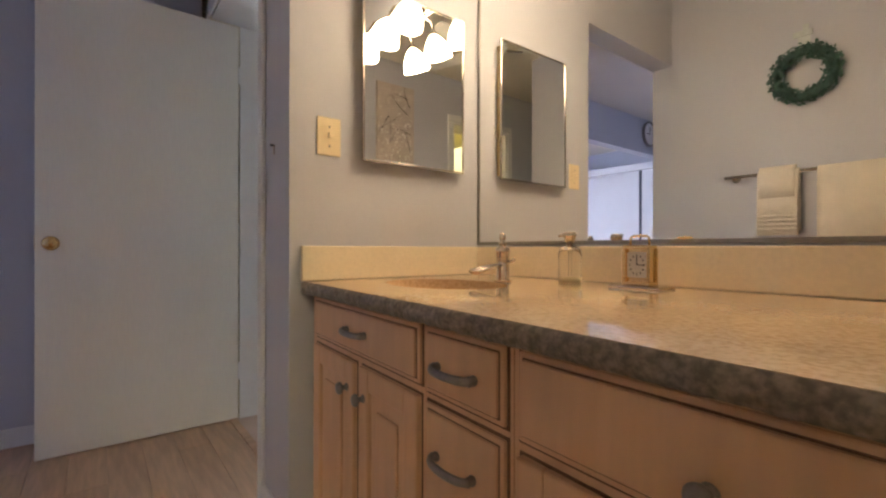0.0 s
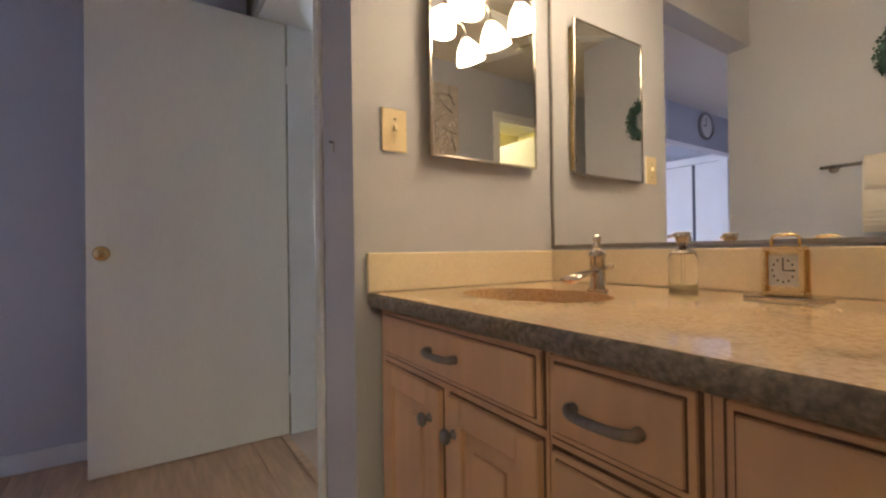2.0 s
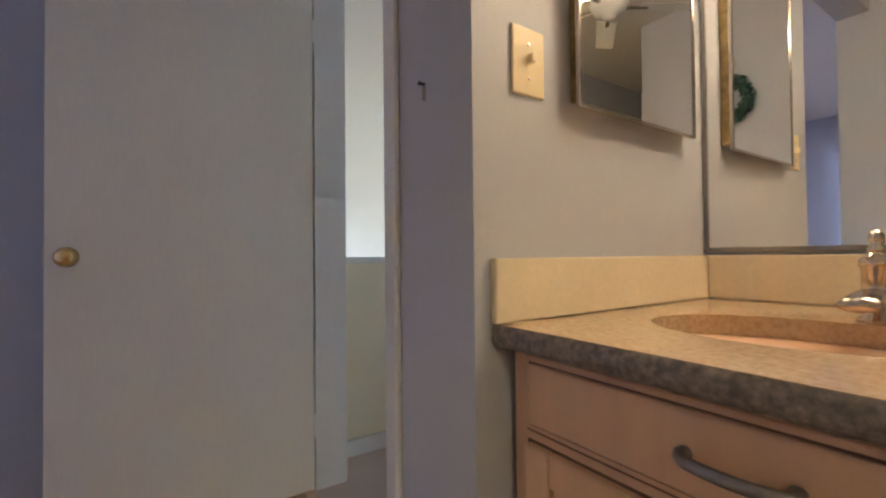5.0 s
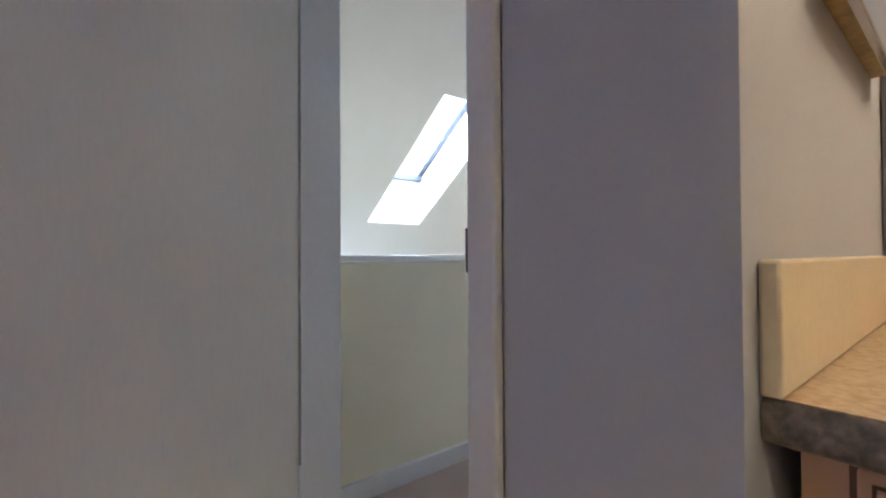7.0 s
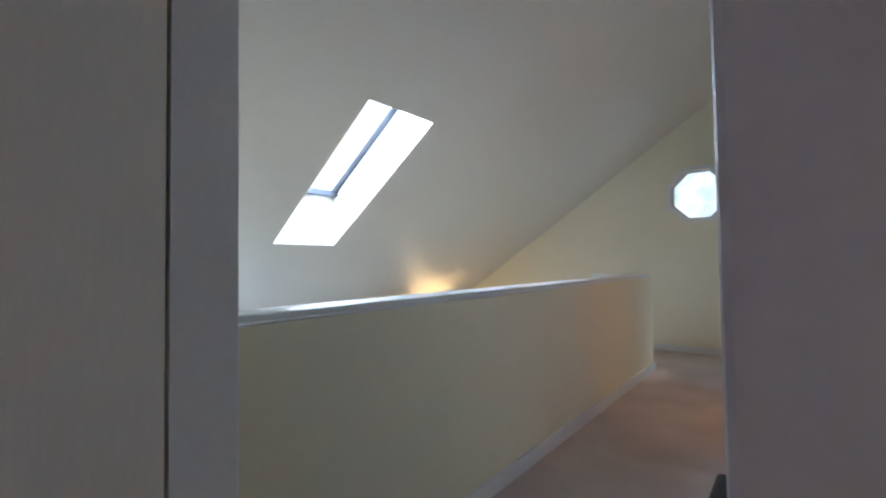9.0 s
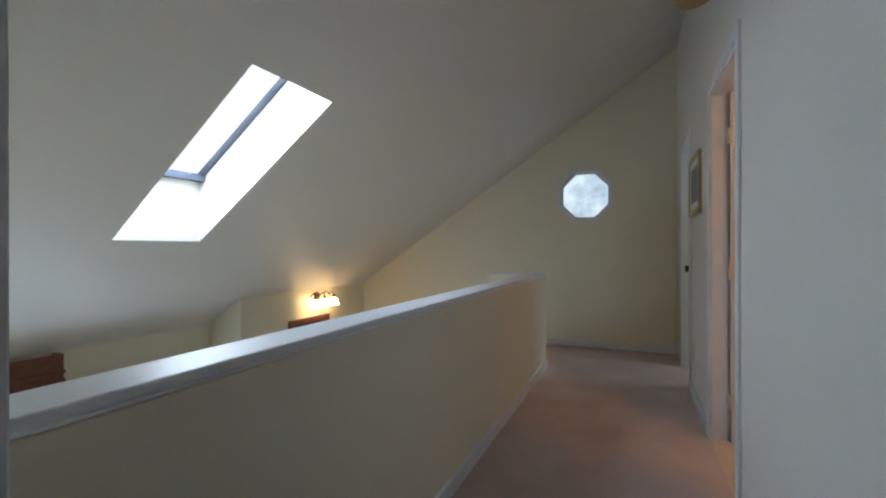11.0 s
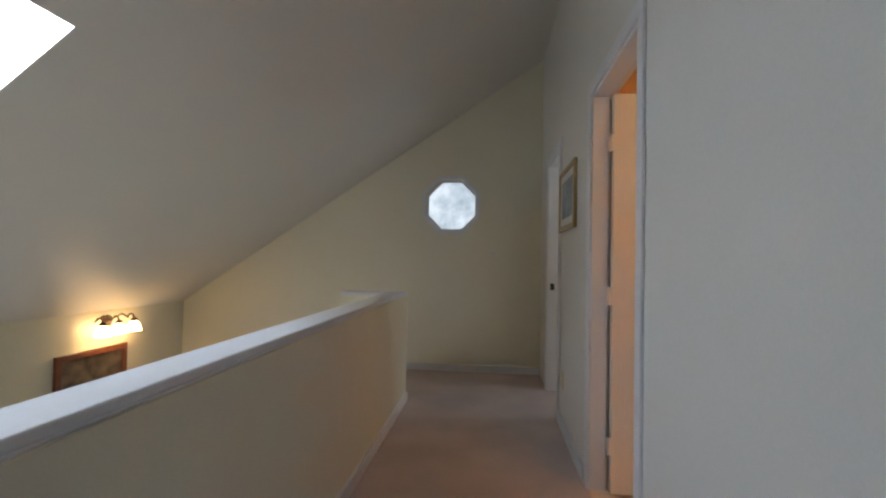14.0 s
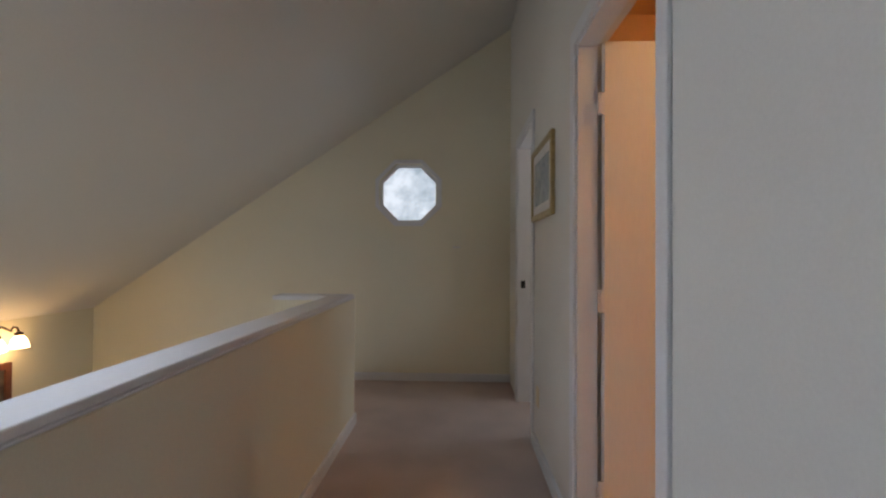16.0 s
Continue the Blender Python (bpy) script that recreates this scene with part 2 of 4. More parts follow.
rim = [(x1, oct_pts[0][1]), (oct_pts[1][0], z1), (oct_pts[2][0], z1), (x0, oct_pts[3][1]), (x0, oct_pts[4][1]), (oct_pts[5][0], z0), (oct_pts[6][0], z0), (x1, oct_pts[7][1])]
for k in range(8):
    a, b = oct_pts[k], oct_pts[(k + 1) % 8]
    ra, rb = rim[k], rim[(k + 1) % 8]
    loop = [a, b, rb]
    corner = {0: (x1, z1), 2: (x0, z1), 4: (x0, z0), 6: (x1, z0)}.get(k)
    if corner:
        loop.append(corner)
    loop.append(ra)
    f = [bm.verts.new((x, 5.75, z)) for x, z in loop]
    g = [bm.verts.new((x, 5.90, z)) for x, z in loop]
    bm.faces.new(f)
    bm.faces.new(g[::-1])
    for i in range(len(loop)):
        j = (i + 1) % len(loop)
        bm.faces.new((f[i], g[i], g[j], f[j]))
bmesh.ops.recalc_face_normals(bm, faces=bm.faces[:])
structure("wall_4", bm, CREAM_PAINT, "cream gable wall with an octagonal window")
structure("wall_5", boxes((-4.9, 3.60, -2.7, -4.09, 5.75, 0.95)), CREAM_PAINT, "cream painted stairwell wall under the eave")
structure("wall_6", boxes((-4.62, 0.61, -2.7, -4.5, 1.75, 0.9), (-4.62, 3.05, -2.7, -4.5, 3.6, 0.9), (-4.62, 1.75, 0.0, -4.5, 3.05, 0.9), (-4.62, 1.75, -2.7, -4.5, 3.05, -1.5)),
          CREAM_PAINT, "cream painted wall round the stairwell window")
structure("floor_1", boxes((-1.44, 0.47, -0.25, -0.06, 5.75, 0.0), (-1.85, 4.56, -0.25, -1.44, 5.75, 0.0)), CARPET, "mauve beige cut pile hall carpet")
structure("floor_2", boxes((-4.62, 0.61, -2.8, -1.0, 5.75, -2.7)), CARPET, "carpeted floor below the stairwell")

# skylight glazing at the top of its shaft
sky_win = thing("window_1", (-2.70, 2.2, 2.05), "fixed roof window with a dark grey sash in a white shaft", "skylight")
sky_win["kind"] = "structure"


def shaft_bar(bm, p, q, wide, drop):
    """A bar along a shaft edge, just under the glazing."""
    a, b = Vector((*p, roof_z(p[0]) + 0.45)) - sky_win.location, Vector((*q, roof_z(q[0]) + 0.45)) - sky_win.location
    mid = Vector((-2.70, 2.2, 0)) - Vector((sky_win.location.x, sky_win.location.y, 0))
    d = (b - a).normalized()
    inward = Vector((-d.y, d.x, 0)).normalized()
    if inward.dot(Vector((mid.x - a.x, mid.y - a.y, 0))) < 0:
        inward = -inward
    vs = [bm.verts.new(v) for v in (a, b, b + inward * wide, a + inward * wide)]
    ws = [bm.verts.new(v.co - Vector((0, 0, drop))) for v in vs]
    bm.faces.new(vs)
    bm.faces.new(ws[::-1])
    for i in range(4):
        bm.faces.new((vs[i], ws[i], ws[(i + 1) % 4], vs[(i + 1) % 4]))
    bmesh.ops.recalc_face_normals(bm, faces=bm.faces[:])


for i in range(4):
    bm = bmesh.new()
    shaft_bar(bm, SK[i], SK[(i + 1) % 4], 0.062, 0.045)
    part("sash", bm, SASH, sky_win)

# octagonal window
octw = thing("window_2", (OC[0], 5.75, OC[1]), "octagonal window with white frame in the gable wall", "window")
octw["kind"] = "structure"


def octagon_ring(r0, r1, y0, y1):
    bm = bmesh.new()
    rows = []
    for r, y in ((r0, y0), (r1, y0), (r1, y1), (r0, y1)):
        rows.append([bm.verts.new((r * math.cos(math.pi / 8 + k * math.pi / 4), y, r * math.sin(math.pi / 8 + k * math.pi / 4))) for k in range(8)])
    for a, b in zip(rows, rows[1:] + rows[:1]):
        for i in range(8):
            bm.faces.new((a[i], a[(i + 1) % 8], b[(i + 1) % 8], b[i]))
    bmesh.ops.recalc_face_normals(bm, faces=bm.faces[:])
    return bm


part("casing", octagon_ring(OR - 0.004, OR + 0.035, -0.012, 0.002), WHITE_TRIM, octw)
part("window_frame", octagon_ring(OR - 0.03, OR - 0.002, 0.06, 0.10), WHITE_TRIM, octw)
bm = octagon_ring(0.0005, OR - 0.02, 0.078, 0.082)
pane = part("pane", bm, GLASS, octw)
pane.visible_shadow = False

# trees and bright sky beyond the octagonal window
m = bpy.data.materials.new("bright_tree_backdrop")
m.use_nodes = True
nt = m.node_tree
em, no, rp, tc = nt.nodes.new("ShaderNodeEmission"), nt.nodes.new("ShaderNodeTexNoise"), nt.nodes.new("ShaderNodeValToRGB"), nt.nodes.new("ShaderNodeTexCoord")
no.inputs["Scale"].default_value, no.inputs["Detail"].default_value = 1.1, 9
no.inputs["Roughness"].default_value = 0.68
rp.color_ramp.elements[0].position, rp.color_ramp.elements[0].color = 0.40, (0.30, 0.42, 0.50, 1)
rp.color_ramp.elements[1].position, rp.color_ramp.elements[1].color = 0.62, (0.80, 0.92, 1.0, 1)
nt.links.new(tc.outputs["Object"], no.inputs["Vector"])
nt.links.new(no.outputs[0], rp.inputs[0])
nt.links.new(rp.outputs[0], em.inputs[0])
em.inputs[1].default_value = 0.95
nt.links.new(em.outputs[0], nt.nodes["Material Output"].inputs[0])
structure("backdrop_1", boxes((-7, 12.0, -4, 4, 12.05, 8)), m, "pale sunlit trees beyond the gable window")
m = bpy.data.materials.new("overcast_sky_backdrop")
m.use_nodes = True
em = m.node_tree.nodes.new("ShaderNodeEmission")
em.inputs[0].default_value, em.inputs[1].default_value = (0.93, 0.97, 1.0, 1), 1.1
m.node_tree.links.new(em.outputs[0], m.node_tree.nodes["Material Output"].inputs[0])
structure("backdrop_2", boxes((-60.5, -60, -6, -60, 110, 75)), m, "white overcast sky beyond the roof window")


# half wall with its white cap
hw = thing("half_wall", (-1.385, 2.6, 0), "cream half wall with a white painted cap rail", "half wall")
hw["kind"] = "structure"
O = Vector(hw.location)


def local(row):
    return (row[0] - O.x, row[1] - O.y, row[2] - O.z, row[3] - O.x, row[4] - O.y, row[5] - O.z)


part("wall_body", boxes(local((-1.455, 0.61, -0.25, -1.333, 4.70, 0.868)), local((-1.85, 4.58, -0.25, -1.445, 4.70, 0.868))), CREAM_PAINT, hw)
part("cap_rail", boxes(local((-1.490, 0.612, 0.868, -1.346, 4.725, 0.897)), local((-1.86, 4.555, 0.8682, -1.490, 4.7249, 0.8972)), bevel=0.005), WHITE_TRIM, hw, "white painted wooden cap rail")
part("bead_moulding", boxes(local((-1.346, 0.612, 0.868, -1.334, 4.722, 0.877)), bevel=0.004), WHITE_TRIM, hw)
part("apron_board", boxes(local((-1.333, 0.612, 0.790, -1.3305, 4.702, 0.866))), CREAM_PAINT, hw)


def baseboard(name, *rows):
    structure(name, boxes(*rows, bevel=0.004), WHITE_TRIM, "white painted baseboard")


baseboard("baseboard_1", (-1.333, 0.612, 0, -1.315, 4.70, 0.075))
baseboard("baseboard_2", (-1.85, 5.737, 0, -0.13, 5.75, 0.075))
baseboard("baseboard_3", (-0.152, 0.62, 0, -0.13, 2.61, 0.075))
baseboard("baseboard_4", (-0.152, 3.51, 0, -0.13, 4.43, 0.075))


def casing(name, x, y0, y1, top, thick, wide=0.06, side=-1):
    """Door trim on a wall that runs along y."""
    a, b = (x, x + side * thick) if side > 0 else (x + side * thick, x)
    structure(name, boxes((a, y0 - wide, 0, b, y0, top), (a, y1, 0, b, y1 + wide, top), (a, y0 - wide, top, b, y1 + wide, top + wide), bevel=0.004), WHITE_TRIM, "white painted door casing")


def jamb(name, x0, x1, y0, y1, top):
    structure(name, boxes((x0, y0, 0, x1, y0 + 0.018, top), (x0, y1 - 0.018, 0, x1, y1, top), (x0, y0 + 0.018, top - 0.018, x1, y1 - 0.018, top)), WHITE_TRIM, "white painted door jamb")


casing("trim_1", -0.13, 2.68, 3.44, 2.05, 0.014)
jamb("trim_2", -0.131, -0.05, 2.68, 3.44, 2.05)
casing("trim_3", -0.13, 4.50, 5.22, 2.05, 0.014)
jamb("trim_4", -0.131, -0.008, 4.50, 5.22, 2.05)

# the bathroom behind the second doorway
structure("floor_3", boxes((-0.13, 1.30, -0.2, 1.8, 3.95, -0.001)), BEIGE_TILE, "beige tiled bathroom floor")
structure("wall_7", boxes((-0.01, 1.25, 0, 1.9, 1.35, 2.5), (1.8, 1.35, 0, 1.9, 3.95, 2.5), (-0.01, 3.95, 0, 1.9, 4.05, 2.5)), PEACH_PAINT, "peach painted bathroom walls")
structure("ceiling_2", boxes((-0.01, 1.25, 2.44, 1.9, 4.05, 2.54)), PEACH_PAINT, "peach painted bathroom ceiling")
structure("trim_5", boxes((-0.135, 2.698, -0.001, -0.01, 3.422, 0.008), bevel=0.003), BEIGE_TILE, "beige stone threshold")
# the far bedroom behind the third doorway
structure("floor_4", boxes((-0.06, 4.05, -0.2, 1.6, 5.9, -0.002)), CARPET, "mauve beige bedroom carpet")
structure("wall_8", boxes((1.5, 4.05, 0, 1.6, 5.9, 2.5), (-0.01, 5.75, 0, 1.5, 5.9, 2.5)), CREAM_PAINT, "cream bedroom walls")
structure("ceiling_3", boxes((-0.01, 4.05, 2.44, 1.6, 5.9, 2.54)), CEILING_PAINT, "white bedroom ceiling")


def knob(parent, at, axis, material=BRASS, sign=1, size=1.0):
    prof = [(0.030, 0), (0.030, 0.004), (0.012, 0.009), (0.011, 0.028), (0.020, 0.034), (0.026, 0.044), (0.026, 0.052), (0.018, 0.060), (0.003, 0.062)]
    k = part("door_knob", lathe([(r * size, sign * h * size) for r, h in prof], 20, axis, at), material, parent, "polished brass door knob", True)
    part("lock_button", lathe([(0.006 * size, sign * 0.061 * size), (0.006 * size, sign * 0.066 * size), (0.002, sign * 0.067 * size)], 10, axis, at), material, k)
    return k


# bathroom door, standing open into its room
d2 = thing("door_2", (-0.050, 3.41, 0), "off-white flush door standing open into the bathroom", "door")
d2["kind"] = "structure"
part("slab", boxes((0.012, -0.035, 0.015, 0.73, 0.0, 2.03), bevel=0.002), DOOR_PAINT, d2)
for z in (0.25, 1.0, 1.78):
    part("hinge", boxes((-0.014, -0.040, z - 0.045, 0.012, -0.036, z + 0.045), (-0.003, -0.043, z - 0.045, 0.004, -0.037, z + 0.045), bevel=0.001), WHITE_TRIM, d2, "painted steel hinge")

# ---- bedroom passage and vanity room: the structure ----
structure("wall_9", boxes((-0.215, 0.355, 0, 0.02, 0.365, 2.44), (-1.39, 0.355, 2.11, -0.215, 0.359, 2.44), (-0.13, 0.365, 0, 0.02, 1.24, 2.44)), BLUE_PAINT, "pale blue-grey wall at the end of the vanity")
structure("wall_10", boxes((0.02, 1.118, 0, 2.05, 1.24, 2.44)), BLUE_PAINT, "pale blue-grey wall behind the vanity mirror")
structure("wall_11", boxes((0.02, -0.65, 0, 1.22, -0.53, 2.44), (-0.10, -4.2, 0, 0.02, -0.53, 2.44)), BLUE_PAINT, "pale blue-grey wall with towel rail and wreath")
structure("wall_12", boxes((-0.10, -0.53, 2.03, 0.02, 0.355, 2.44)), BLUE_PAINT, "header over the vanity opening")
structure("wall_13", boxes((-1.50, -1.15, 0, -1.39, 0.355, 2.44), (-1.50, -4.2, 2.03, -1.39, -1.15, 2.44)), BLUE_PAINT, "pale blue-grey passage wall with a wide opening")
structure("wall_14", boxes((1.93, -0.26, 0, 2.05, 1.118, 2.44), (1.93, -0.97, 2.05, 2.05, -0.26, 2.44), (1.93, -1.7, 0, 2.05, -0.97, 2.44), (1.10, -1.8, 0, 2.05, -1.7, 2.44), (1.10, -1.7, 0, 1.22, -0.65, 2.44)),
          BLUE_PAINT, "pale blue-grey wall with a doorway")
structure("wall_15", boxes((-5.1, -4.3, 0, 0.02, -4.2, 2.44), (-5.1, -4.2, 0, -5.0, 0.355, 2.44), (-5.0, 0.25, 0, -1.5, 0.354, 2.44)), BLUE_PAINT, "pale blue-grey bedroom walls")
structure("ceiling_4", boxes((-5.1, -4.3, 2.44, 0.02, 0.356, 2.54), (0.02, -1.8, 2.44, 2.05, 1.24, 2.54)), CEILING_PAINT, "off-white flat ceiling")
casing_rows = ((-0.262, 0.341, 0, -0.215, 0.355, 2.11), (-1.20, 0.341, 2.05, -0.262, 0.355, 2.11))
structure("trim_6", boxes(*casing_rows, bevel=0.004), WHITE_TRIM, "white painted door casing")
structure("trim_7", boxes((-1.14, 0.49, 0, -1.128, 0.612, 2.05), (-0.262, 0.354, 0, -0.2615, 0.612, 2.05), (-1.128, 0.356, 2.035, -0.262, 0.612, 2.05)), WHITE_TRIM, "white painted door jamb")
structure("trim_8", boxes((-1.20, 0.61, 0, -1.14, 0.624, 2.11), (-0.262, 0.61, 0, -0.205, 0.624, 2.11), (-1.14, 0.61, 2.05, -0.262, 0.624, 2.11), bevel=0.004), WHITE_TRIM, "white painted hall side door casing")
baseboard("baseboard_5", (-1.39, -1.15, 0, -1.377, 0.355, 0.085))
baseboard("baseboard_6", (-0.215, 0.342, 0, 0.022, 0.355, 0.085))
baseboard("baseboard_7", (-0.08, -0.53, 0, 1.2, -0.517, 0.085))
structure("trim_9", boxes((-1.128, 0.44, 0.0, -0.262, 0.475, 0.009), bevel=0.003), PLANK_WOOD, "oak reducer strip between planks and carpet")

d1 = thing("door_1", (-1.128, 0.485, 0), "off-white flush door standing wide open", "door")
d1["kind"] = "structure"
part("slab", boxes((-0.035, -0.785, 0.006, 0.0, -0.002, 2.03), bevel=0.002), DOOR_PAINT, d1)
knob(d1, (0.0, -0.735, 0.905), "x")
part("latch_plate", boxes((-0.028, -0.788, 0.88, -0.008, -0.7845, 0.937), bevel=0.001), BRASS, d1)
for z in (0.25, 1.78):
    part("hinge", boxes((-0.004, -0.004, z - 0.045, 0.004, 0.004, z + 0.045), bevel=0.001), WHITE_TRIM, d1, "painted over hinge")
structure("strike_plate", boxes((-0.270, 0.346, 0.876, -0.2617, 0.384, 0.931), bevel=0.002), BLACK, "blackened strike plate on the door jamb")

# yellow room behind the vanity room's door
structure("wall_16", boxes((2.05, -2.0, 0, 3.5, -1.9, 2.44), (2.05, 0.6, 0, 3.5, 0.7, 2.44), (3.4, -1.9, 0, 3.5, 0.6, 2.44)), YELLOW_PAINT, "pale yellow walls of the next room")
structure("ceiling_5", boxes((2.05, -2.0, 2.44, 3.5, 0.7, 2.54)), CEILING_PAINT, "white ceiling of the next room")
casing("trim_10", 1.93, -0.97, -0.26, 2.05, 0.014)
jamb("trim_11", 1.929, 2.051, -0.97, -0.26, 2.05)
d3 = thing("door_3", (2.05, -0.95, 0), "off-white flush door standing open in the next room", "door")
d3["kind"] = "structure"
part("slab", boxes((0.01, 0.0, 0.012, 0.68, 0.035, 2.03), bevel=0.002), DOOR_PAINT, d3)
knob(d3, (0.62, 0.035, 0.92), "y")

# closet in the bedroom
closet = thing("closet", (-3.1, -3.85, 0), "white closet with sliding doors and a dark meeting stile", "closet")
part("surround", boxes((-1.4, -0.35, 0, -1.3, 0.0, 2.12), (1.45, -0.35, 0, 1.55, 0.0, 2.12), (-1.3, -0.35, 2.03, 1.45, 0.0, 2.12), bevel=0.003), WHITE_TRIM, closet)
part("sliding_door", boxes((-1.29, -0.14, 0.02, 1.15, -0.11, 2.03), bevel=0.003), WHITE_TRIM, closet)
part("sliding_door", boxes((1.10, -0.10, 0.02, 1.44, -0.07, 2.03), bevel=0.003), WHITE_TRIM, closet)
part("meeting_stile", boxes((1.07, -0.105, 0.02, 1.11, -0.065, 2.03), bevel=0.003), SASH, closet)

# ---- vanity ----
COUNTER_Z, FRONT = 0.786, 0.390


def raised_front(parent, name, x0, x1, z0, z1):
    """A drawer or door front with a glazed groove round a raised field."""
    y = FRONT
    f = part(name, boxes((x0, y - 0.008, z0, x1, y + 0.006, z1), bevel=0.003), MAPLE, parent)
    a, b = 0.0085, 0.0110
    part("glaze_line", boxes((x0 + a, y - 0.0090, z0 + a, x0 + b, y - 0.007, z1 - a), (x1 - b, y - 0.0090, z0 + a, x1 - a, y - 0.007, z1 - a),
                             (x0 + b, y - 0.0090, z0 + a, x1 - b, y - 0.007, z0 + b), (x0 + b, y - 0.0090, z1 - b, x1 - b, y - 0.007, z1 - a)), GLAZE_AND_GAP_SHADE, f, "dark glaze in the groove")
    part("raised_field", boxes((x0 + b, y - 0.014, z0 + b, x1 - b, y - 0.006, z1 - b), bevel=0.003), MAPLE, f)
    # dark sheet that paints the shade in the gap round the front
    part("painted_gap_shade", boxes((x0 - 0.005, y - 0.0015, z0 - 0.005, x1 + 0.005, y + 0.001, z1 + 0.005)), GLAZE_AND_GAP_SHADE, f)
    return f


def panel_door(parent, x0, x1, z0, z1):
    y = FRONT
    f = part("cabinet_door", boxes((x0 + 0.002, y - 0.003, z0 + 0.002, x1 - 0.002, y + 0.006, z1 - 0.002)), MAPLE, parent)
    for a in (x0, x1 - 0.05):
        part("stile", boxes((a, y - 0.014, z0, a + 0.05, y + 0.004, z1), bevel=0.003), MAPLE, f)
    for a in (z0, z1 - 0.05):
        part("rail", boxes((x0 + 0.05, y - 0.0135, a, x1 - 0.05, y + 0.004, a + 0.05), bevel=0.003), MAPLE, f)
    part("door_panel", boxes((x0 + 0.085, y - 0.011, z0 + 0.085, x1 - 0.085, y - 0.003, z1 - 0.085), bevel=0.003), MAPLE, f)
    # gap shade round the door, put in as a dark sheet
    part("painted_gap_shade", boxes((x0 - 0.004, y - 0.0015, z0 - 0.004, x1 + 0.004, y + 0.001, z1 + 0.004)), GLAZE_AND_GAP_SHADE, f)
    return f


def bar_pull(parent, xc, z, length=0.104):
    y = FRONT - 0.014
    h = length / 2
    pts = [(xc + h * math.sin(a), y - 0.026 * math.cos(a) ** 0.6 - 0.002, z) for a in np.linspace(-1.45, 1.45, 13)]
    bm = sweep(pts, [0.0075 if i in (0, 12) else 0.006 for i in range(13)], 8, flat=1.25)
    for s in (-1, 1):
        lathe([(0.008, 0.0), (0.009, -0.003), (0.006, -0.012), (0.006, -0.016)], 12, "y", (xc + s * h * 0.97, y, z), bm)
    return part("pull", bm, PEWTER, parent, "dark pewter arched pull", True)


def round_pull(parent, x, z):
    y = FRONT - 0.014
    return part("pull_knob", lathe([(0.010, 0), (0.009, -0.002), (0.006, -0.006), (0.006, -0.012), (0.014, -0.016), (0.0155, -0.021), (0.012, -0.026), (0.002, -0.028)], 16, "y", (x, y, z)), PEWTER, parent, "dark pewter round knob", True)


def cabinet(x0, x1, label):
    c = thing("vanity_cabinet", (-0.041, 0.038, 0), label, "cabinet", "vanity base cabinets")
    c.rotation_euler = (0, 0, -0.0506)  # the front runs out of square with the mirror wall
    part("body", boxes((x0, FRONT, 0.10, x1, 1.06, 0.749), (x0, FRONT + 0.06, 0, x1, 1.06, 0.10)), MAPLE, c)
    return c


c = cabinet(0.060, 0.688, "glazed maple sink cabinet with drawer front over two doors")
bar_pull(raised_front(c, "drawer_front", 0.094, 0.678, 0.628, 0.742), 0.40, 0.684)
round_pull(panel_door(c, 0.094, 0.380, 0.12, 0.606), 0.345, 0.540)
round_pull(panel_door(c, 0.412, 0.676, 0.12, 0.606), 0.440, 0.536)
c = cabinet(0.690, 0.924, "glazed maple drawer cabinet with pewter pulls")
bar_pull(raised_front(c, "drawer_front", 0.700, 0.912, 0.622, 0.742), 0.800, 0.678)
bar_pull(raised_front(c, "drawer_front", 0.700, 0.912, 0.385, 0.602), 0.797, 0.520)
bar_pull(raised_front(c, "drawer_front", 0.700, 0.912, 0.12, 0.365), 0.797, 0.250)
c = cabinet(0.926, 1.458, "glazed maple cabinet with a wide drawer over doors")
round_pull(raised_front(c, "drawer_front", 0.942, 1.440, 0.615, 0.742), 1.198, 0.658)
round_pull(panel_door(c, 0.942, 1.182, 0.12, 0.594), 1.15, 0.54)
round_pull(panel_door(c, 1.200, 1.440, 0.12, 0.594), 1.23, 0.54)
c = cabinet(1.460, 1.915, "glazed maple end cabinet with one drawer and a door")
round_pull(raised_front(c, "drawer_front", 1.475, 1.90, 0.615, 0.742), 1.69, 0.672)
round_pull(panel_door(c, 1.475, 1.90, 0.12, 0.594), 1.51, 0.54)

# granite worktop with an oval basin cut through
SINK, SA, SB = (0.345, 0.685), 0.205, 0.15
bm = bmesh.new()
N = 48
X0, X1, Y0, Y1, ZB = 0.021, 1.925, 0.373, 1.105, 0.750
inner = [(SINK[0] + SA * math.cos(2 * math.pi * k / N), SINK[1] + SB * math.sin(2 * math.pi * k / N)) for k in range(N)]


def to_rim(x, y):
    dx, dy = x - SINK[0], y - SINK[1]
    s = min(((X1 if dx > 0 else X0) - SINK[0]) / dx if abs(dx) > 1e-6 else 99, ((Y1 if dy > 0 else Y0) - SINK[1]) / dy if abs(dy) > 1e-6 else 99)
    return (SINK[0] + dx * s, SINK[1] + dy * s)


outer = [to_rim(*p) for p in inner]
for cx, cy in ((X0, Y0), (X0, Y1), (X1, Y0), (X1, Y1)):
    k = min(range(N), key=lambda i: (math.atan2(cy - SINK[1], cx - SINK[0]) - math.atan2(outer[i][1] - SINK[1], outer[i][0] - SINK[0])) ** 2)
    outer[k] = (cx, cy)


def front_y(x):
    """The front edge runs slightly out of square with the wall."""
    return 0.397 - 0.05 * (x - 0.02)


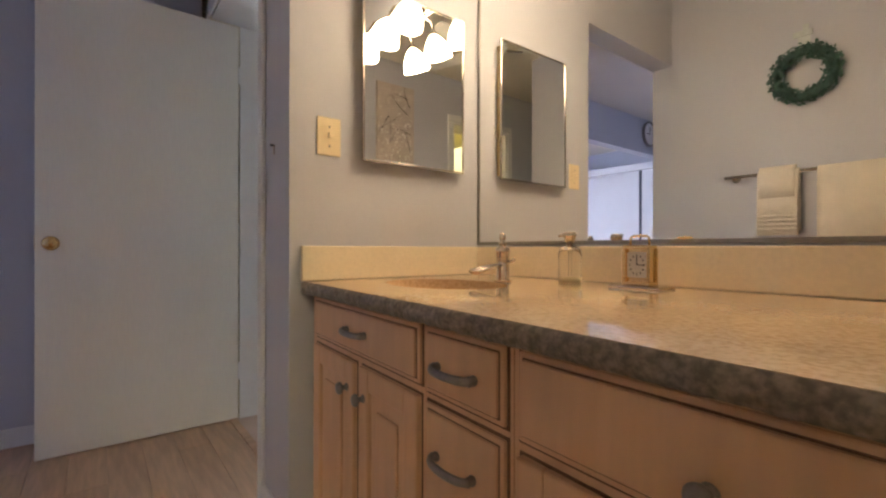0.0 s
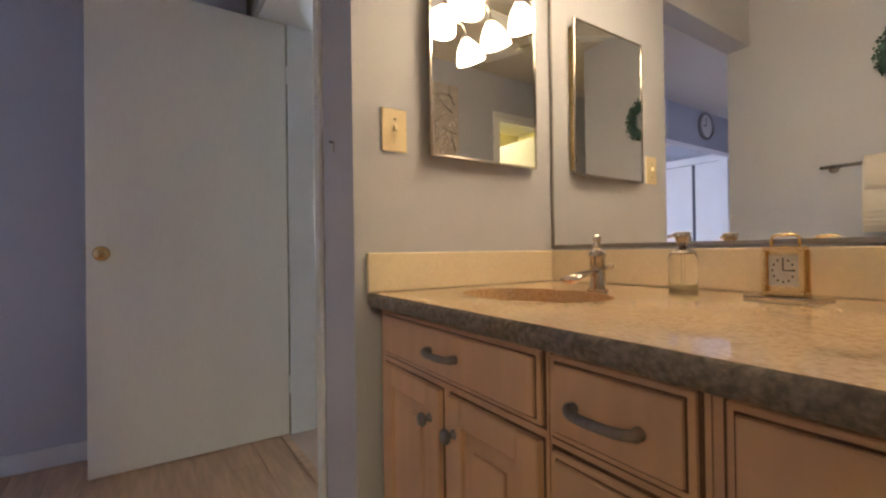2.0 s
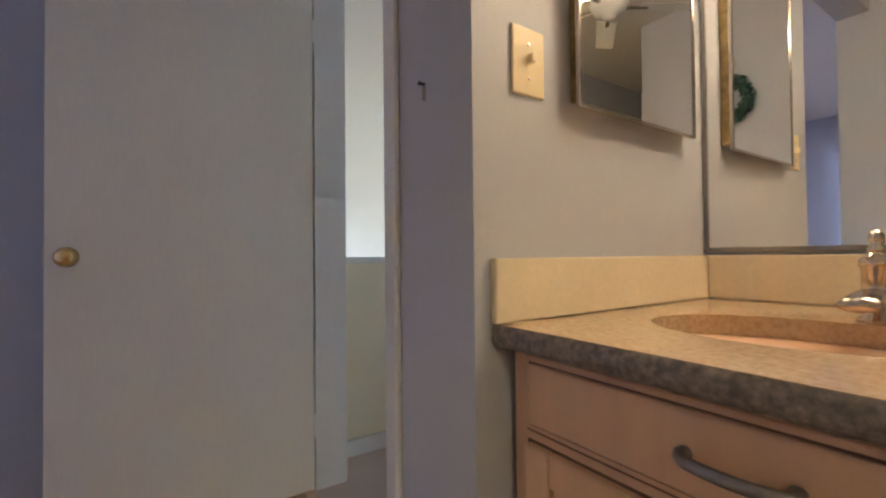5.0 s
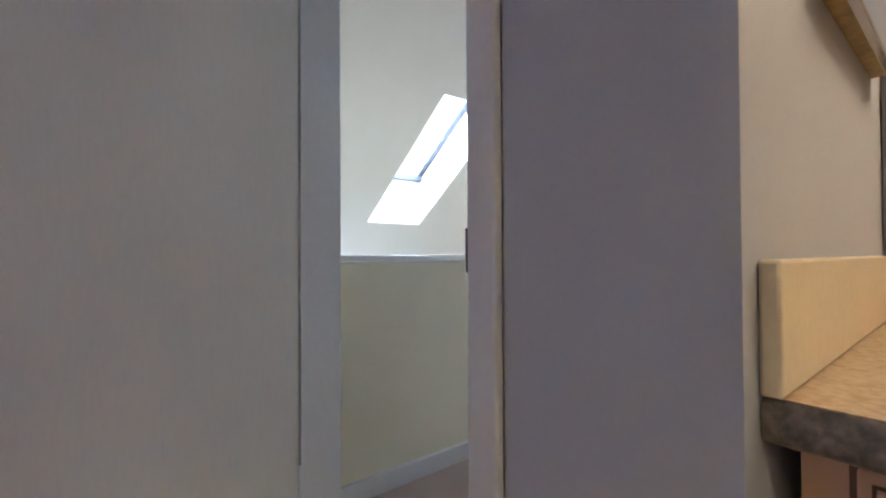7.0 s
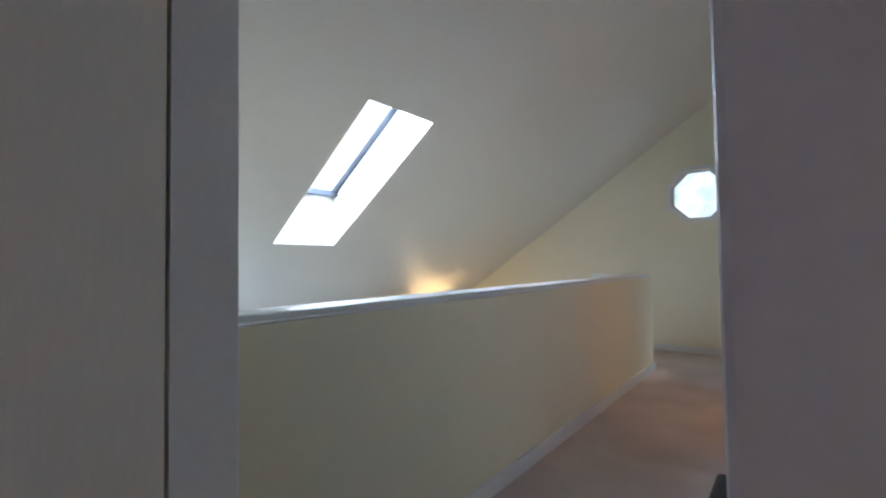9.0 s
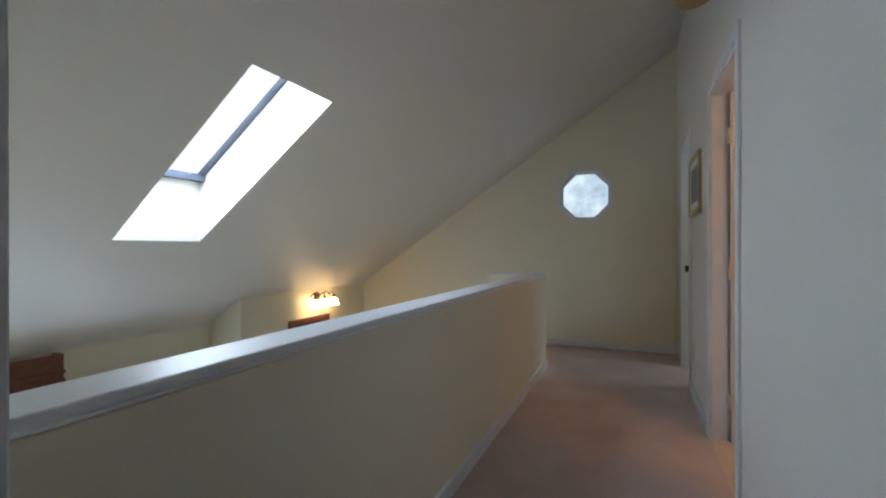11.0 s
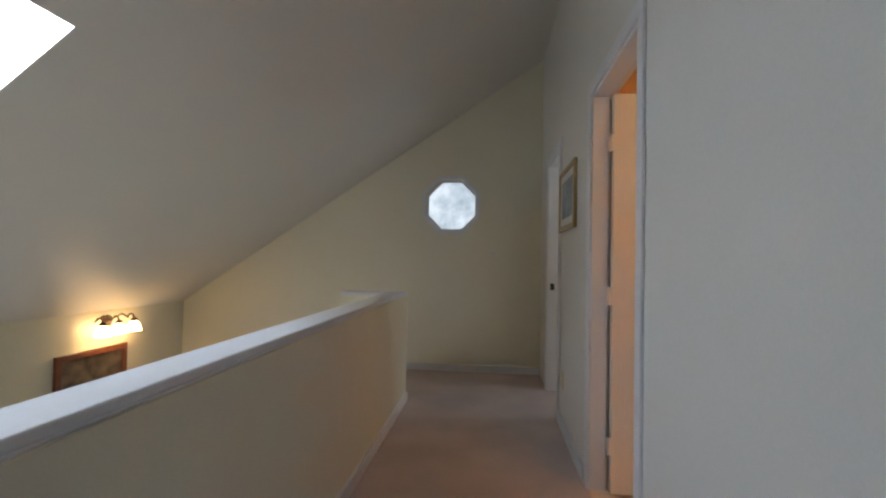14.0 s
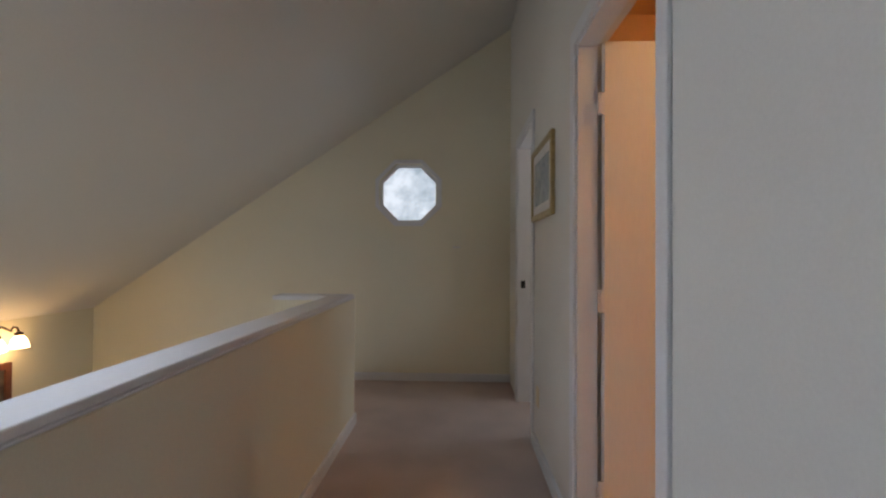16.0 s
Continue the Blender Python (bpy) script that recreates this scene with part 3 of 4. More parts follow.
outer = [(x, front_y(x)) if abs(y - Y0) < 1e-6 else (x, y) for x, y in outer]
top_i = [bm.verts.new((*p, COUNTER_Z)) for p in inner]
top_o = [bm.verts.new((*p, COUNTER_Z)) for p in outer]
low_i = [bm.verts.new((*p, ZB)) for p in inner]
low_o = [bm.verts.new((*p, ZB)) for p in outer]
for k in range(N):
    j = (k + 1) % N
    for q in ((top_i[k], top_o[k], top_o[j], top_i[j]), (low_i[j], low_o[j], low_o[k], low_i[k]), (top_i[j], low_i[j], low_i[k], top_i[k]), (top_o[k], low_o[k], low_o[j], top_o[j])):
        bm.faces.new(q)
bmesh.ops.recalc_face_normals(bm, faces=bm.faces[:])
top = solid("countertop", bm, GRANITE, "polished granite vanity top coloured with its tan reflection, chiselled front edge", "countertop")
# rough edge strip in front of the slab
bm = bmesh.new()
rng = random.Random(4)
nx, nz = 240, 6
grid = []
for i in range(nx + 1):
    col = []
    for k in range(nz + 1):
        f = k / nz
        x = X0 + (X1 - X0) * i / nx
        bulge = 0.008 * math.sin(math.pi * min(1, f * 1.0)) ** 0.5
        rough = 0.0035 * noise.noise((x * 34, f * 3.0, 1.7)) + 0.002 * noise.noise((x * 95, f * 7.0, 4.1))
        z = ZB + (COUNTER_Z - ZB) * f + (0.0022 * noise.noise((x * 45, 9.0, 2.0)) if k in (0,) else 0)
        col.append(bm.verts.new((x, front_y(x) + 0.0005 - bulge - (rough if 0 < k < nz else 0), z)))
    grid.append(col)
for i in range(nx):
    for k in range(nz):
        bm.faces.new((grid[i][k], grid[i + 1][k], grid[i + 1][k + 1], grid[i][k + 1]))
bmesh.ops.recalc_face_normals(bm, faces=bm.faces[:])
part("chiselled_edge", bm, GRANITE_EDGE, top, "rough dark speckled front edge", True)
# basin
bowl = thing("basin", (SINK[0], SINK[1], ZB), "undermounted oval stone-coloured basin", "sink")
prof = [(1.02, -0.001), (1.0, -0.02), (0.93, -0.07), (0.75, -0.115), (0.4, -0.135), (0.1, -0.14)]
bm = bmesh.new()
rings = [[bm.verts.new((SA * s * math.cos(2 * math.pi * k / N), SB * s * math.sin(2 * math.pi * k / N), h)) for k in range(N)] for s, h in prof]
for a, b in zip(rings, rings[1:]):
    for k in range(N):
        bm.faces.new((a[k], a[(k + 1) % N], b[(k + 1) % N], b[k]))
bm.faces.new(rings[-1])
bmesh.ops.recalc_face_normals(bm, faces=bm.faces[:])
bmesh.ops.solidify(bm, geom=bm.faces[:], thickness=-0.008)
part("bowl", bm, GRANITE, bowl, smooth=True)
part("drain", lathe([(0.024, -0.138), (0.024, -0.133), (0.018, -0.131), (0.004, -0.131)], 18), NICKEL, bowl, "brushed nickel drain", True)

for nm, row in (("side_splash", (0.0205, 0.388, COUNTER_Z + 0.001, 0.036, 1.106, 0.893)), ("back_splash", (0.0365, 1.092, COUNTER_Z + 0.001, 1.925, 1.116, 0.893))):
    solid(nm, boxes(row, bevel=0.003), SPLASH, "cream stone splash strip along the granite top", "backsplash")
mw = thing("wall_mirror", (0.96, 1.115, 0.908), "large frameless wall mirror with a thin steel channel", "mirror")
part("glass", boxes((-0.927, -0.006, 0.004, 0.96, 0.0, 1.19)), MIRROR, mw)
part("channel", boxes((-0.938, -0.010, -0.008, 0.962, 0.001, 0.004), bevel=0.001), PEWTER, mw, "thin grey steel bottom channel")
part("edge_channel", boxes((-0.937, -0.010, 0.004, -0.927, 0.001, 1.19), bevel=0.001), PEWTER, mw)

# medicine cabinet
mc = thing("medicine_cabinet", (0.02, 0.795, 1.45), "mirror-fronted medicine cabinet with a thin nickel edge", "cabinet")
part("box", boxes((0.0, -0.200, -0.262, 0.024, 0.207, 0.275), bevel=0.001), OLD_GOLD, mc, "dull gold painted cabinet side")
part("frame", boxes((0.024, -0.214, -0.280, 0.034, -0.207, 0.30), (0.024, 0.207, -0.280, 0.034, 0.214, 0.30), (0.024, -0.207, -0.280, 0.034, 0.207, -0.273), (0.024, -0.207, 0.293, 0.034, 0.207, 0.30), bevel=0.0015), NICKEL, mc, "thin polished nickel mirror edge")
part("mirror_door", boxes((0.022, -0.207, -0.273, 0.031, 0.207, 0.293)), MIRROR, mc)

# switch plate
sw = thing("light_switch", (0.02, 0.478, 1.236), "almond plastic toggle switch plate on the wall", "light switch")
part("plate", boxes((0.0, -0.039, -0.060, 0.006, 0.039, 0.060), bevel=0.003), ALMOND, sw)
part("toggle", boxes((0.005, -0.005, -0.004, 0.020, 0.005, 0.012), bevel=0.002), ALMOND, sw)
for z in (-0.03, 0.03):
    part("screw", lathe([(0.003, 0.006), (0.003, 0.0072), (0.001, 0.0075)], 8, "x", (0, 0, z)), NICKEL, sw)

# faucet
fa = thing("faucet", (0.387, 0.880, COUNTER_Z), "brushed nickel single-handle waterfall faucet", "faucet")
part("body", lathe([(0.027, 0), (0.027, 0.006), (0.020, 0.010), (0.0195, 0.085), (0.022, 0.088), (0.022, 0.100), (0.012, 0.106), (0.012, 0.110)], 24), NICKEL, fa, smooth=True)
part("spout", sweep([(0, -0.005, 0.050), (0, -0.045, 0.048), (0, -0.085, 0.040), (0, -0.115, 0.032)], [0.014, 0.019, 0.024, 0.026], 14, flat=0.35), NICKEL, fa, "open trough waterfall spout", True)
part("handle", lathe([(0.010, 0.108), (0.013, 0.116), (0.008, 0.124), (0.010, 0.130), (0.011, 0.138), (0.006, 0.146), (0.001, 0.148)], 16), NICKEL, fa, smooth=True)
part("lever", sweep([(0, 0, 0.058), (0.028, 0.006, 0.060), (0.040, 0.009, 0.066)], [0.006, 0.005, 0.006], 8), NICKEL, fa, smooth=True)

# soap dispenser
sd = thing("soap_dispenser", (0.555, 0.985, COUNTER_Z), "clear glass soap dispenser with a nickel pump", "soap dispenser")
part("bottle", lathe([(0.031, 0.0), (0.033, 0.004), (0.033, 0.084), (0.031, 0.092), (0.020, 0.097), (0.018, 0.102)], 28), CLEAR, sd, smooth=True)
part("soap", lathe([(0.027, 0.006), (0.029, 0.010), (0.029, 0.020), (0.005, 0.0205)], 24), LOTION, sd)
part("collar", lathe([(0.030, 0.094), (0.031, 0.098), (0.022, 0.104), (0.012, 0.108)], 20), NICKEL, sd, smooth=True)
part("dip_tube", lathe([(0.003, 0.012), (0.003, 0.095)], 8), CLEAR, sd)
part("pump_head", lathe([(0.009, 0.106), (0.009, 0.116), (0.013, 0.119), (0.018, 0.136), (0.0195, 0.146), (0.013, 0.148)], 18), NICKEL, sd, smooth=True)
part("nozzle", sweep([(0.0, 0.0, 0.139), (-0.018, -0.008, 0.140), (-0.030, -0.014, 0.136)], 0.004, 8), NICKEL, sd, smooth=True)

# carriage clock on its tray
cl = thing("carriage_clock", (0.765, 0.985, COUNTER_Z + 0.008), "small gold carriage clock standing on a silver tray", "clock")
cl.rotation_euler, cl.scale = (0, 0, radians(2)), (1.1, 1.1, 1.12)
part("base", boxes((-0.033, -0.022, 0.0, 0.033, 0.022, 0.008), bevel=0.0015), GOLD, cl)
part("top", boxes((-0.031, -0.020, 0.082, 0.031, 0.020, 0.090), bevel=0.0015), GOLD, cl)
for sx in (-1, 1):
    for sy in (-1, 1):
        part("corner_post", boxes((sx * 0.029 - 0.004, sy * 0.018 - 0.003, 0.008, sx * 0.029 + 0.004, sy * 0.018 + 0.003, 0.082), bevel=0.0015), GOLD, cl)
part("back", boxes((-0.028, -0.010, 0.008, 0.028, 0.017, 0.082)), GOLD, cl)
dial = part("dial", boxes((-0.023, -0.013, 0.018, 0.023, -0.0105, 0.074)), DIAL, cl, "pale silvered dial")
part("hand_pair", boxes((-0.001, -0.0145, 0.046, 0.001, -0.0135, 0.064), (0.0, -0.0146, 0.045, 0.015, -0.0136, 0.047)), BLACK, dial)
part("numeral_ring", boxes(*[(0.0165 * math.sin(a) - 0.0012, -0.0142, 0.046 + 0.021 * math.cos(a) - 0.002, 0.0165 * math.sin(a) + 0.0012, -0.0132, 0.046 + 0.021 * math.cos(a) + 0.002) for a in np.linspace(0, 2 * math.pi, 13)[:-1]]), BLACK, dial)
part("carry_handle", sweep([(-0.022, 0, 0.090), (-0.022, 0, 0.106), (-0.016, 0, 0.111), (0.016, 0, 0.111), (0.022, 0, 0.106), (0.022, 0, 0.090)], 0.0028, 8), GOLD, cl, smooth=True)
tr = solid("tray", boxes((0.700, 0.945, COUNTER_Z, 0.832, 1.035, COUNTER_Z + 0.007), bevel=0.003), NICKEL, "flat silver tray under the clock", "tray")


def bell_shade(parent, at, material, s=1.0, tilt=0.0):
    prof = [(0.018, 0.0), (0.030, -0.012), (0.048, -0.040), (0.058, -0.075), (0.063, -0.095), (0.055, -0.094), (0.040, -0.05), (0.012, -0.012)]
    bm = lathe([(r * s, h * s) for r, h in prof], 20)
    bmesh.ops.transform(bm, matrix=Matrix.Translation(at) @ Matrix.Rotation(radians(tilt), 4, "X"), verts=bm.verts)
    return part("shade", bm, material, parent, "glowing frosted glass bell shade", True)


# vanity light bar over the mirror
vl = thing("vanity_light", (0.55, 1.109, 2.01), "three-arm nickel vanity light with lit frosted shades", "wall lamp")
part("backplate", boxes((-0.23, -0.022, -0.035, 0.23, 0.0, 0.035), bevel=0.008), NICKEL, vl)
for dx in (-0.19, 0.0, 0.19):
    part("arm", sweep([(dx, -0.015, 0), (dx, -0.06, 0.02), (dx, -0.105, 0.012), (dx, -0.125, -0.02), (dx, -0.125, -0.055)], 0.007, 8), NICKEL, vl, smooth=True)
    part("socket_cup", lathe([(0.012, -0.035), (0.022, -0.045), (0.024, -0.062), (0.018, -0.066)], 14, "z", (dx, -0.125, 0)), NICKEL, vl, smooth=True)
    bell_shade(vl, (dx, -0.125, -0.06), FROST, 1.15, -18)

# ---- towel wall, seen in the mirror ----
rail = thing("towel_rail", (0.80, -0.53, 1.282), "round steel towel rail on wall brackets", "towel rail")
part("bar", sweep([(-0.46, 0.055, 0), (0.40, 0.055, 0)], 0.009, 12), NICKEL, rail, smooth=True)
for s in (-0.42, 0.36):
    part("bracket", lathe([(0.022, 0.0), (0.022, 0.006), (0.010, 0.012), (0.010, 0.055)], 14, "y", (s, 0, -0.004)), NICKEL, rail, smooth=True)


def hung_towel(name, x0, x1, front, back, label, bands=True):
    t = thing(name, ((x0 + x1) / 2, -0.475, 1.282), label, "towel")
    w = (x1 - x0) / 2
    bm = bmesh.new()
    path = [(-0.020, -back), (-0.020, -back / 2), (-0.017, -0.01), (-0.008, 0.013), (0.006, 0.014), (0.018, -0.01), (0.021, -front / 2), (0.022, -front)]
    cols = 14
    grid = []
    for i in range(cols + 1):
        x = -w + 2 * w * i / cols
        grid.append([bm.verts.new((x + 0.003 * noise.noise((x * 20, h * 9, 0)), y + 0.004 * noise.noise((x * 18, h * 6, 3)), h)) for y, h in path])
    for i in range(cols):
        for k in range(len(path) - 1):
            bm.faces.new((grid[i][k], grid[i + 1][k], grid[i + 1][k + 1], grid[i][k + 1]))
    bmesh.ops.recalc_face_normals(bm, faces=bm.faces[:])
    bmesh.ops.solidify(bm, geom=bm.faces[:], thickness=0.007)
    part("cloth", bm, TOWEL, t, smooth=True)
    if bands:
        for k in range(4):
            part("woven_band", boxes((-w + 0.004, 0.024, -front + 0.03 + k * 0.022, w - 0.004, 0.031, -front + 0.038 + k * 0.022), bevel=0.002), TOWEL, t)
    return t


hung_towel("hand_towel", 0.50, 0.68, 0.325, 0.30, "cream hand towel with woven bands on the rail")
hung_towel("washcloth", 0.505, 0.665, 0.15, 0.12, "cream washcloth folded over the hand towel", False).location.z += 0.02
hung_towel("bath_towel", 0.75, 1.15, 0.46, 0.42, "large cream bath towel hanging on the rail")

# wreath
wr = thing("wreath", (0.690, -0.522, 1.77), "dark green leaf wreath hung by a sheer ribbon", "wreath")
ring = [(0.115 * math.cos(a), 0.025, 0.115 * math.sin(a)) for a in np.linspace(0, 2 * math.pi, 41)]
part("vine_ring", sweep(ring, 0.022, 8), LEAF, wr, smooth=True)
rng = random.Random(9)
bm = bmesh.new()
for i in range(900):
    a, b = rng.uniform(0, 2 * math.pi), rng.uniform(0, 2 * math.pi)
    rad = 0.115 + 0.034 * math.cos(b) * rng.uniform(0.6, 1.15)
    base = Vector((rad * math.cos(a), 0.027 + 0.026 * math.sin(b), rad * math.sin(a)))
    d = Vector((-math.sin(a) + rng.uniform(-0.8, 0.8), rng.uniform(-0.1, 0.7), math.cos(a) + rng.uniform(-0.8, 0.8))).normalized()
    sdir = d.cross(Vector((rng.uniform(-1, 1), 1, rng.uniform(-1, 1)))).normalized()
    L, W = rng.uniform(0.016, 0.027), rng.uniform(0.004, 0.007)
    v = [bm.verts.new(p) for p in (base, base + d * L * 0.5 + sdir * W, base + d * L, base + d * L * 0.5 - sdir * W)]
    bm.faces.new(v)
part("leaves", bm, LEAF, wr)
part("ribbon", boxes((-0.030, 0.004, 0.14, 0.020, 0.008, 0.20), (-0.05, 0.002, 0.195, 0.03, 0.016, 0.225), (-0.010, 0.003, 0.215, 0.014, 0.010, 0.255), bevel=0.003), RIBBON, wr, "sheer grey ribbon bow")

# clock over the bedroom opening
wc = thing("wall_clock", (-1.39, -2.95, 2.27), "round wall clock with a dark rim", "clock")
part("rim", lathe([(0.15, 0.0), (0.155, 0.02), (0.145, 0.035), (0.130, 0.030), (0.130, 0.012)], 32, "x"), PEWTER, wc, smooth=True)
face = part("face", lathe([(0.130, 0.010), (0.130, 0.016), (0.002, 0.016)], 32, "x"), DIAL, wc)
part("hand_pair", boxes((0.018, -0.004, 0.0, 0.021, 0.004, 0.09), (0.0175, 0.0, -0.004, 0.0205, 0.065, 0.004)), BLACK, face)

# branch picture on the end wall
bp = thing("branch_picture", (1.928, 0.36, 1.925), "tall canvas of dark blossom branches on pale ground", "picture")
CANVAS = mat("pale_taupe_canvas", (0.56, 0.50, 0.46), 0.8, vary=0.14, scale=9, grain=45, bump=0.2)
INK = mat("dark_branch_paint", (0.08, 0.06, 0.055), 0.8, vary=0.2)
BLOSSOM = mat("pale_blossom_paint", (0.80, 0.76, 0.72), 0.8, vary=0.1)
part("canvas", boxes((-0.022, -0.178, -0.315, 0.0, 0.178, 0.315), bevel=0.002), CANVAS, bp)
rng = random.Random(21)
bm = bmesh.new()
for i in range(9):
    y, z, a = rng.uniform(-0.15, 0.1), rng.uniform(-0.28, 0.25), rng.uniform(-0.9, 1.6)
    pts = []
    for k in range(7):
        pts.append((-0.0235, max(-0.17, min(0.17, y)), max(-0.31, min(0.31, z))))
        a += rng.uniform(-0.35, 0.35)
        y += 0.035 * math.cos(a)
        z += 0.035 * math.sin(a)
    sweep(pts, [0.007 - 0.0008 * k for k in range(7)], 6, bm, 0.3)
part("branches", bm, INK, bp)
bm = bmesh.new()
for i in range(110):
    lathe([(rng.uniform(0.005, 0.011), 0), (0.003, -0.002)], 6, "x", (-0.0225, rng.uniform(-0.165, 0.165), rng.choice((rng.uniform(-0.30, 0.0), rng.uniform(-0.30, 0.28)))), bm)
part("blossoms", bm, BLOSSOM, bp)

# ceiling fan
fan = thing("ceiling_fan", (1.02, 0.12, 2.44), "white ceiling fan with five blades at rest", "ceiling fan")
part("canopy", lathe([(0.065, 0), (0.060, -0.035), (0.02, -0.05), (0.016, -0.10)], 24), WHITE_TRIM, fan, smooth=True)
part("motor", lathe([(0.03, -0.09), (0.095, -0.105), (0.105, -0.15), (0.085, -0.185), (0.045, -0.20), (0.030, -0.225), (0.004, -0.23)], 28), WHITE_TRIM, fan, smooth=True)
for k in range(5):
    bl = boxes((0.17, -0.058, -0.006, 0.52, 0.058, 0.0), bevel=0.002)
    m = Matrix.Rotation(radians(72 * k + 20), 4, "Z")
    bmesh.ops.transform(bl, matrix=Matrix.Translation((0, 0, -0.155)) @ m @ Matrix.Rotation(radians(11), 4, "X"), verts=bl.verts)
    b = part("blade", bl, WHITE_TRIM, fan)
    br = boxes((0.09, -0.012, -0.006, 0.22, 0.012, 0.002), bevel=0.002)
    bmesh.ops.transform(br, matrix=Matrix.Translation((0, 0, -0.160)) @ m, verts=br.verts)
    part("blade_iron", br, NICKEL, b)

# unseen globes, added to light the neighbouring rooms and their doorways
def ceiling_globe(x, y, z, power_material):
    g = thing("added_ceiling_light", (x, y, z), "unseen round globe added to light the room", "ceiling lamp")
    part("pan", lathe([(0.13, 0.0), (0.13, -0.02), (0.10, -0.025)], 24), NICKEL, g, smooth=True)
    part("diffuser", lathe([(0.12, -0.024), (0.115, -0.06), (0.08, -0.09), (0.01, -0.10)], 24), power_material, g, smooth=True)


ceiling_globe(2.75, -0.7, 2.44, glowing("added_yellow_glow", (1.0, 0.85, 0.5), 38))
ceiling_globe(0.8, 2.3, 2.44, glowing("added_orange_glow", (1.0, 0.60, 0.26), 50))

# ---- hall things ----
def picture_frame(name, label, at, axis_sign, w, h, frame_w, deep, frame_mat, art_mat, mat_w=0.0):
    """A framed picture hung on a wall that runs along y; axis_sign is the way it faces."""
    p = thing(name, at, label, "picture")
    s = axis_sign
    for a, b, c2, d in ((-w / 2, -h / 2, -w / 2 + frame_w, h / 2), (w / 2 - frame_w, -h / 2, w / 2, h / 2), (-w / 2 + frame_w, -h / 2, w / 2 - frame_w, -h / 2 + frame_w), (-w / 2 + frame_w, h / 2 - frame_w, w / 2 - frame_w, h / 2)):
        part("frame_rail", boxes((min(0, s * deep), a, b, max(0, s * deep), c2, d), bevel=0.004), frame_mat, p)
    art = part("artwork", boxes((min(0, s * deep * 0.5), -w / 2 + frame_w, -h / 2 + frame_w, max(0, s * deep * 0.5), w / 2 - frame_w, h / 2 - frame_w)), art_mat, p)
    if mat_w:
        a, b = sorted((s * deep * 0.5, s * (deep * 0.5 + 0.002)))
        i, o, iz, oz = w / 2 - frame_w - mat_w, w / 2 - frame_w, h / 2 - frame_w - mat_w, h / 2 - frame_w
        part("mount", boxes((a, -o, -oz, b, -i, oz), (a, i, -oz, b, o, oz), (a, -i, -oz, b, i, -iz), (a, -i, iz, b, i, oz)), DIAL, p)
    return p


ART1 = mat("faded_blue_print", (0.50, 0.56, 0.62), 0.25, scale=9, grain=30, bump=0, second=(0.22, 0.27, 0.33))
ART2 = mat("dark_landscape_print", (0.19, 0.145, 0.105), 0.35, scale=7, grain=12, bump=0, second=(0.025, 0.02, 0.018))
picture_frame("hall_picture", "gold framed faded print hung on the hall wall", (-0.13, 4.14, 1.60), -1, 0.60, 0.43, 0.035, 0.022, OLD_GOLD, ART1, 0.05)
picture_frame("landscape_picture", "mahogany framed dark landscape under the wall lamp", (-4.09, 4.60, 0.08), 1, 0.70, 0.50, 0.05, 0.03, MAHOGANY, ART2)

wl = thing("wall_lamp", (-4.09, 4.74, 0.56), "dark bronze three-light wall lamp with lit shades", "wall lamp")
part("backplate", lathe([(0.055, 0), (0.050, 0.012), (0.02, 0.022), (0.012, 0.03)], 20, "x"), BRONZE, wl, smooth=True)
part("crossbar", sweep([(0.05, -0.18, 0.01), (0.055, -0.10, 0.055), (0.05, 0.0, 0.02), (0.055, 0.10, 0.055), (0.05, 0.18, 0.01)], 0.009, 8), BRONZE, wl, smooth=True)
part("stem", sweep([(0.0, 0, 0), (0.055, 0, 0.015)], 0.010, 8), BRONZE, wl)
for dy in (-0.17, 0.0, 0.17):
    part("arm", sweep([(0.05, dy, 0.012), (0.075, dy, 0.045), (0.105, dy, 0.040), (0.12, dy, 0.005)], 0.007, 8), BRONZE, wl, smooth=True)
    part("socket_cup", lathe([(0.012, 0.012), (0.028, 0.0), (0.030, -0.018), (0.02, -0.022)], 14, "z", (0.12, dy, 0)), BRONZE, wl, smooth=True)
    bell_shade(wl, (0.12, dy, -0.015), FROST_FAR, 1.0)

so = thing("wall_sconce", (-0.13, 2.76, 2.30), "tan wooden half-bowl wall sconce above the doorway", "wall lamp")
TAN = mat("tan_wood", (0.36, 0.24, 0.12), 0.5, vary=0.2, scale=12)
part("bowl", lathe([(0.05, -0.02), (0.07, -0.012), (0.088, 0.01), (0.092, 0.05), (0.085, 0.05)], 24, "z", (-0.165, 0, 0)), TAN, so, smooth=True)
part("bracket", boxes((-0.10, -0.03, 0.0, 0.0, 0.03, 0.04), bevel=0.005), TAN, so)

ol = thing("wall_outlet", (-0.13, 4.30, 0.33), "ivory wall outlet plate near the floor", "outlet")
part("plate", boxes((-0.006, -0.036, -0.058, 0.0, 0.036, 0.058), bevel=0.002), ALMOND, ol)
for z in (-0.025, 0.025):
    part("socket_face", boxes((-0.009, -0.016, z - 0.014, -0.0055, 0.016, z + 0.014), bevel=0.003), ALMOND, ol)
nh = thing("wall_hook", (-0.628, 5.75, 1.248), "small pale picture hook fixed to the gable wall", "hook")
part("nail_plate", boxes((-0.035, -0.004, -0.012, 0.035, 0.0, 0.004), bevel=0.0015), DIAL, nh)
part("nail", lathe([(0.004, 0), (0.004, -0.012), (0.001, -0.013)], 8, "y"), NICKEL, nh)
lp = thing("latch_keeper", (-0.09, 5.202, 0.94), "dark latch keeper on the white door jamb", "latch")
part("keeper", boxes((-0.018, -0.004, -0.03, 0.018, 0.0, 0.03), bevel=0.001), BLACK, lp)
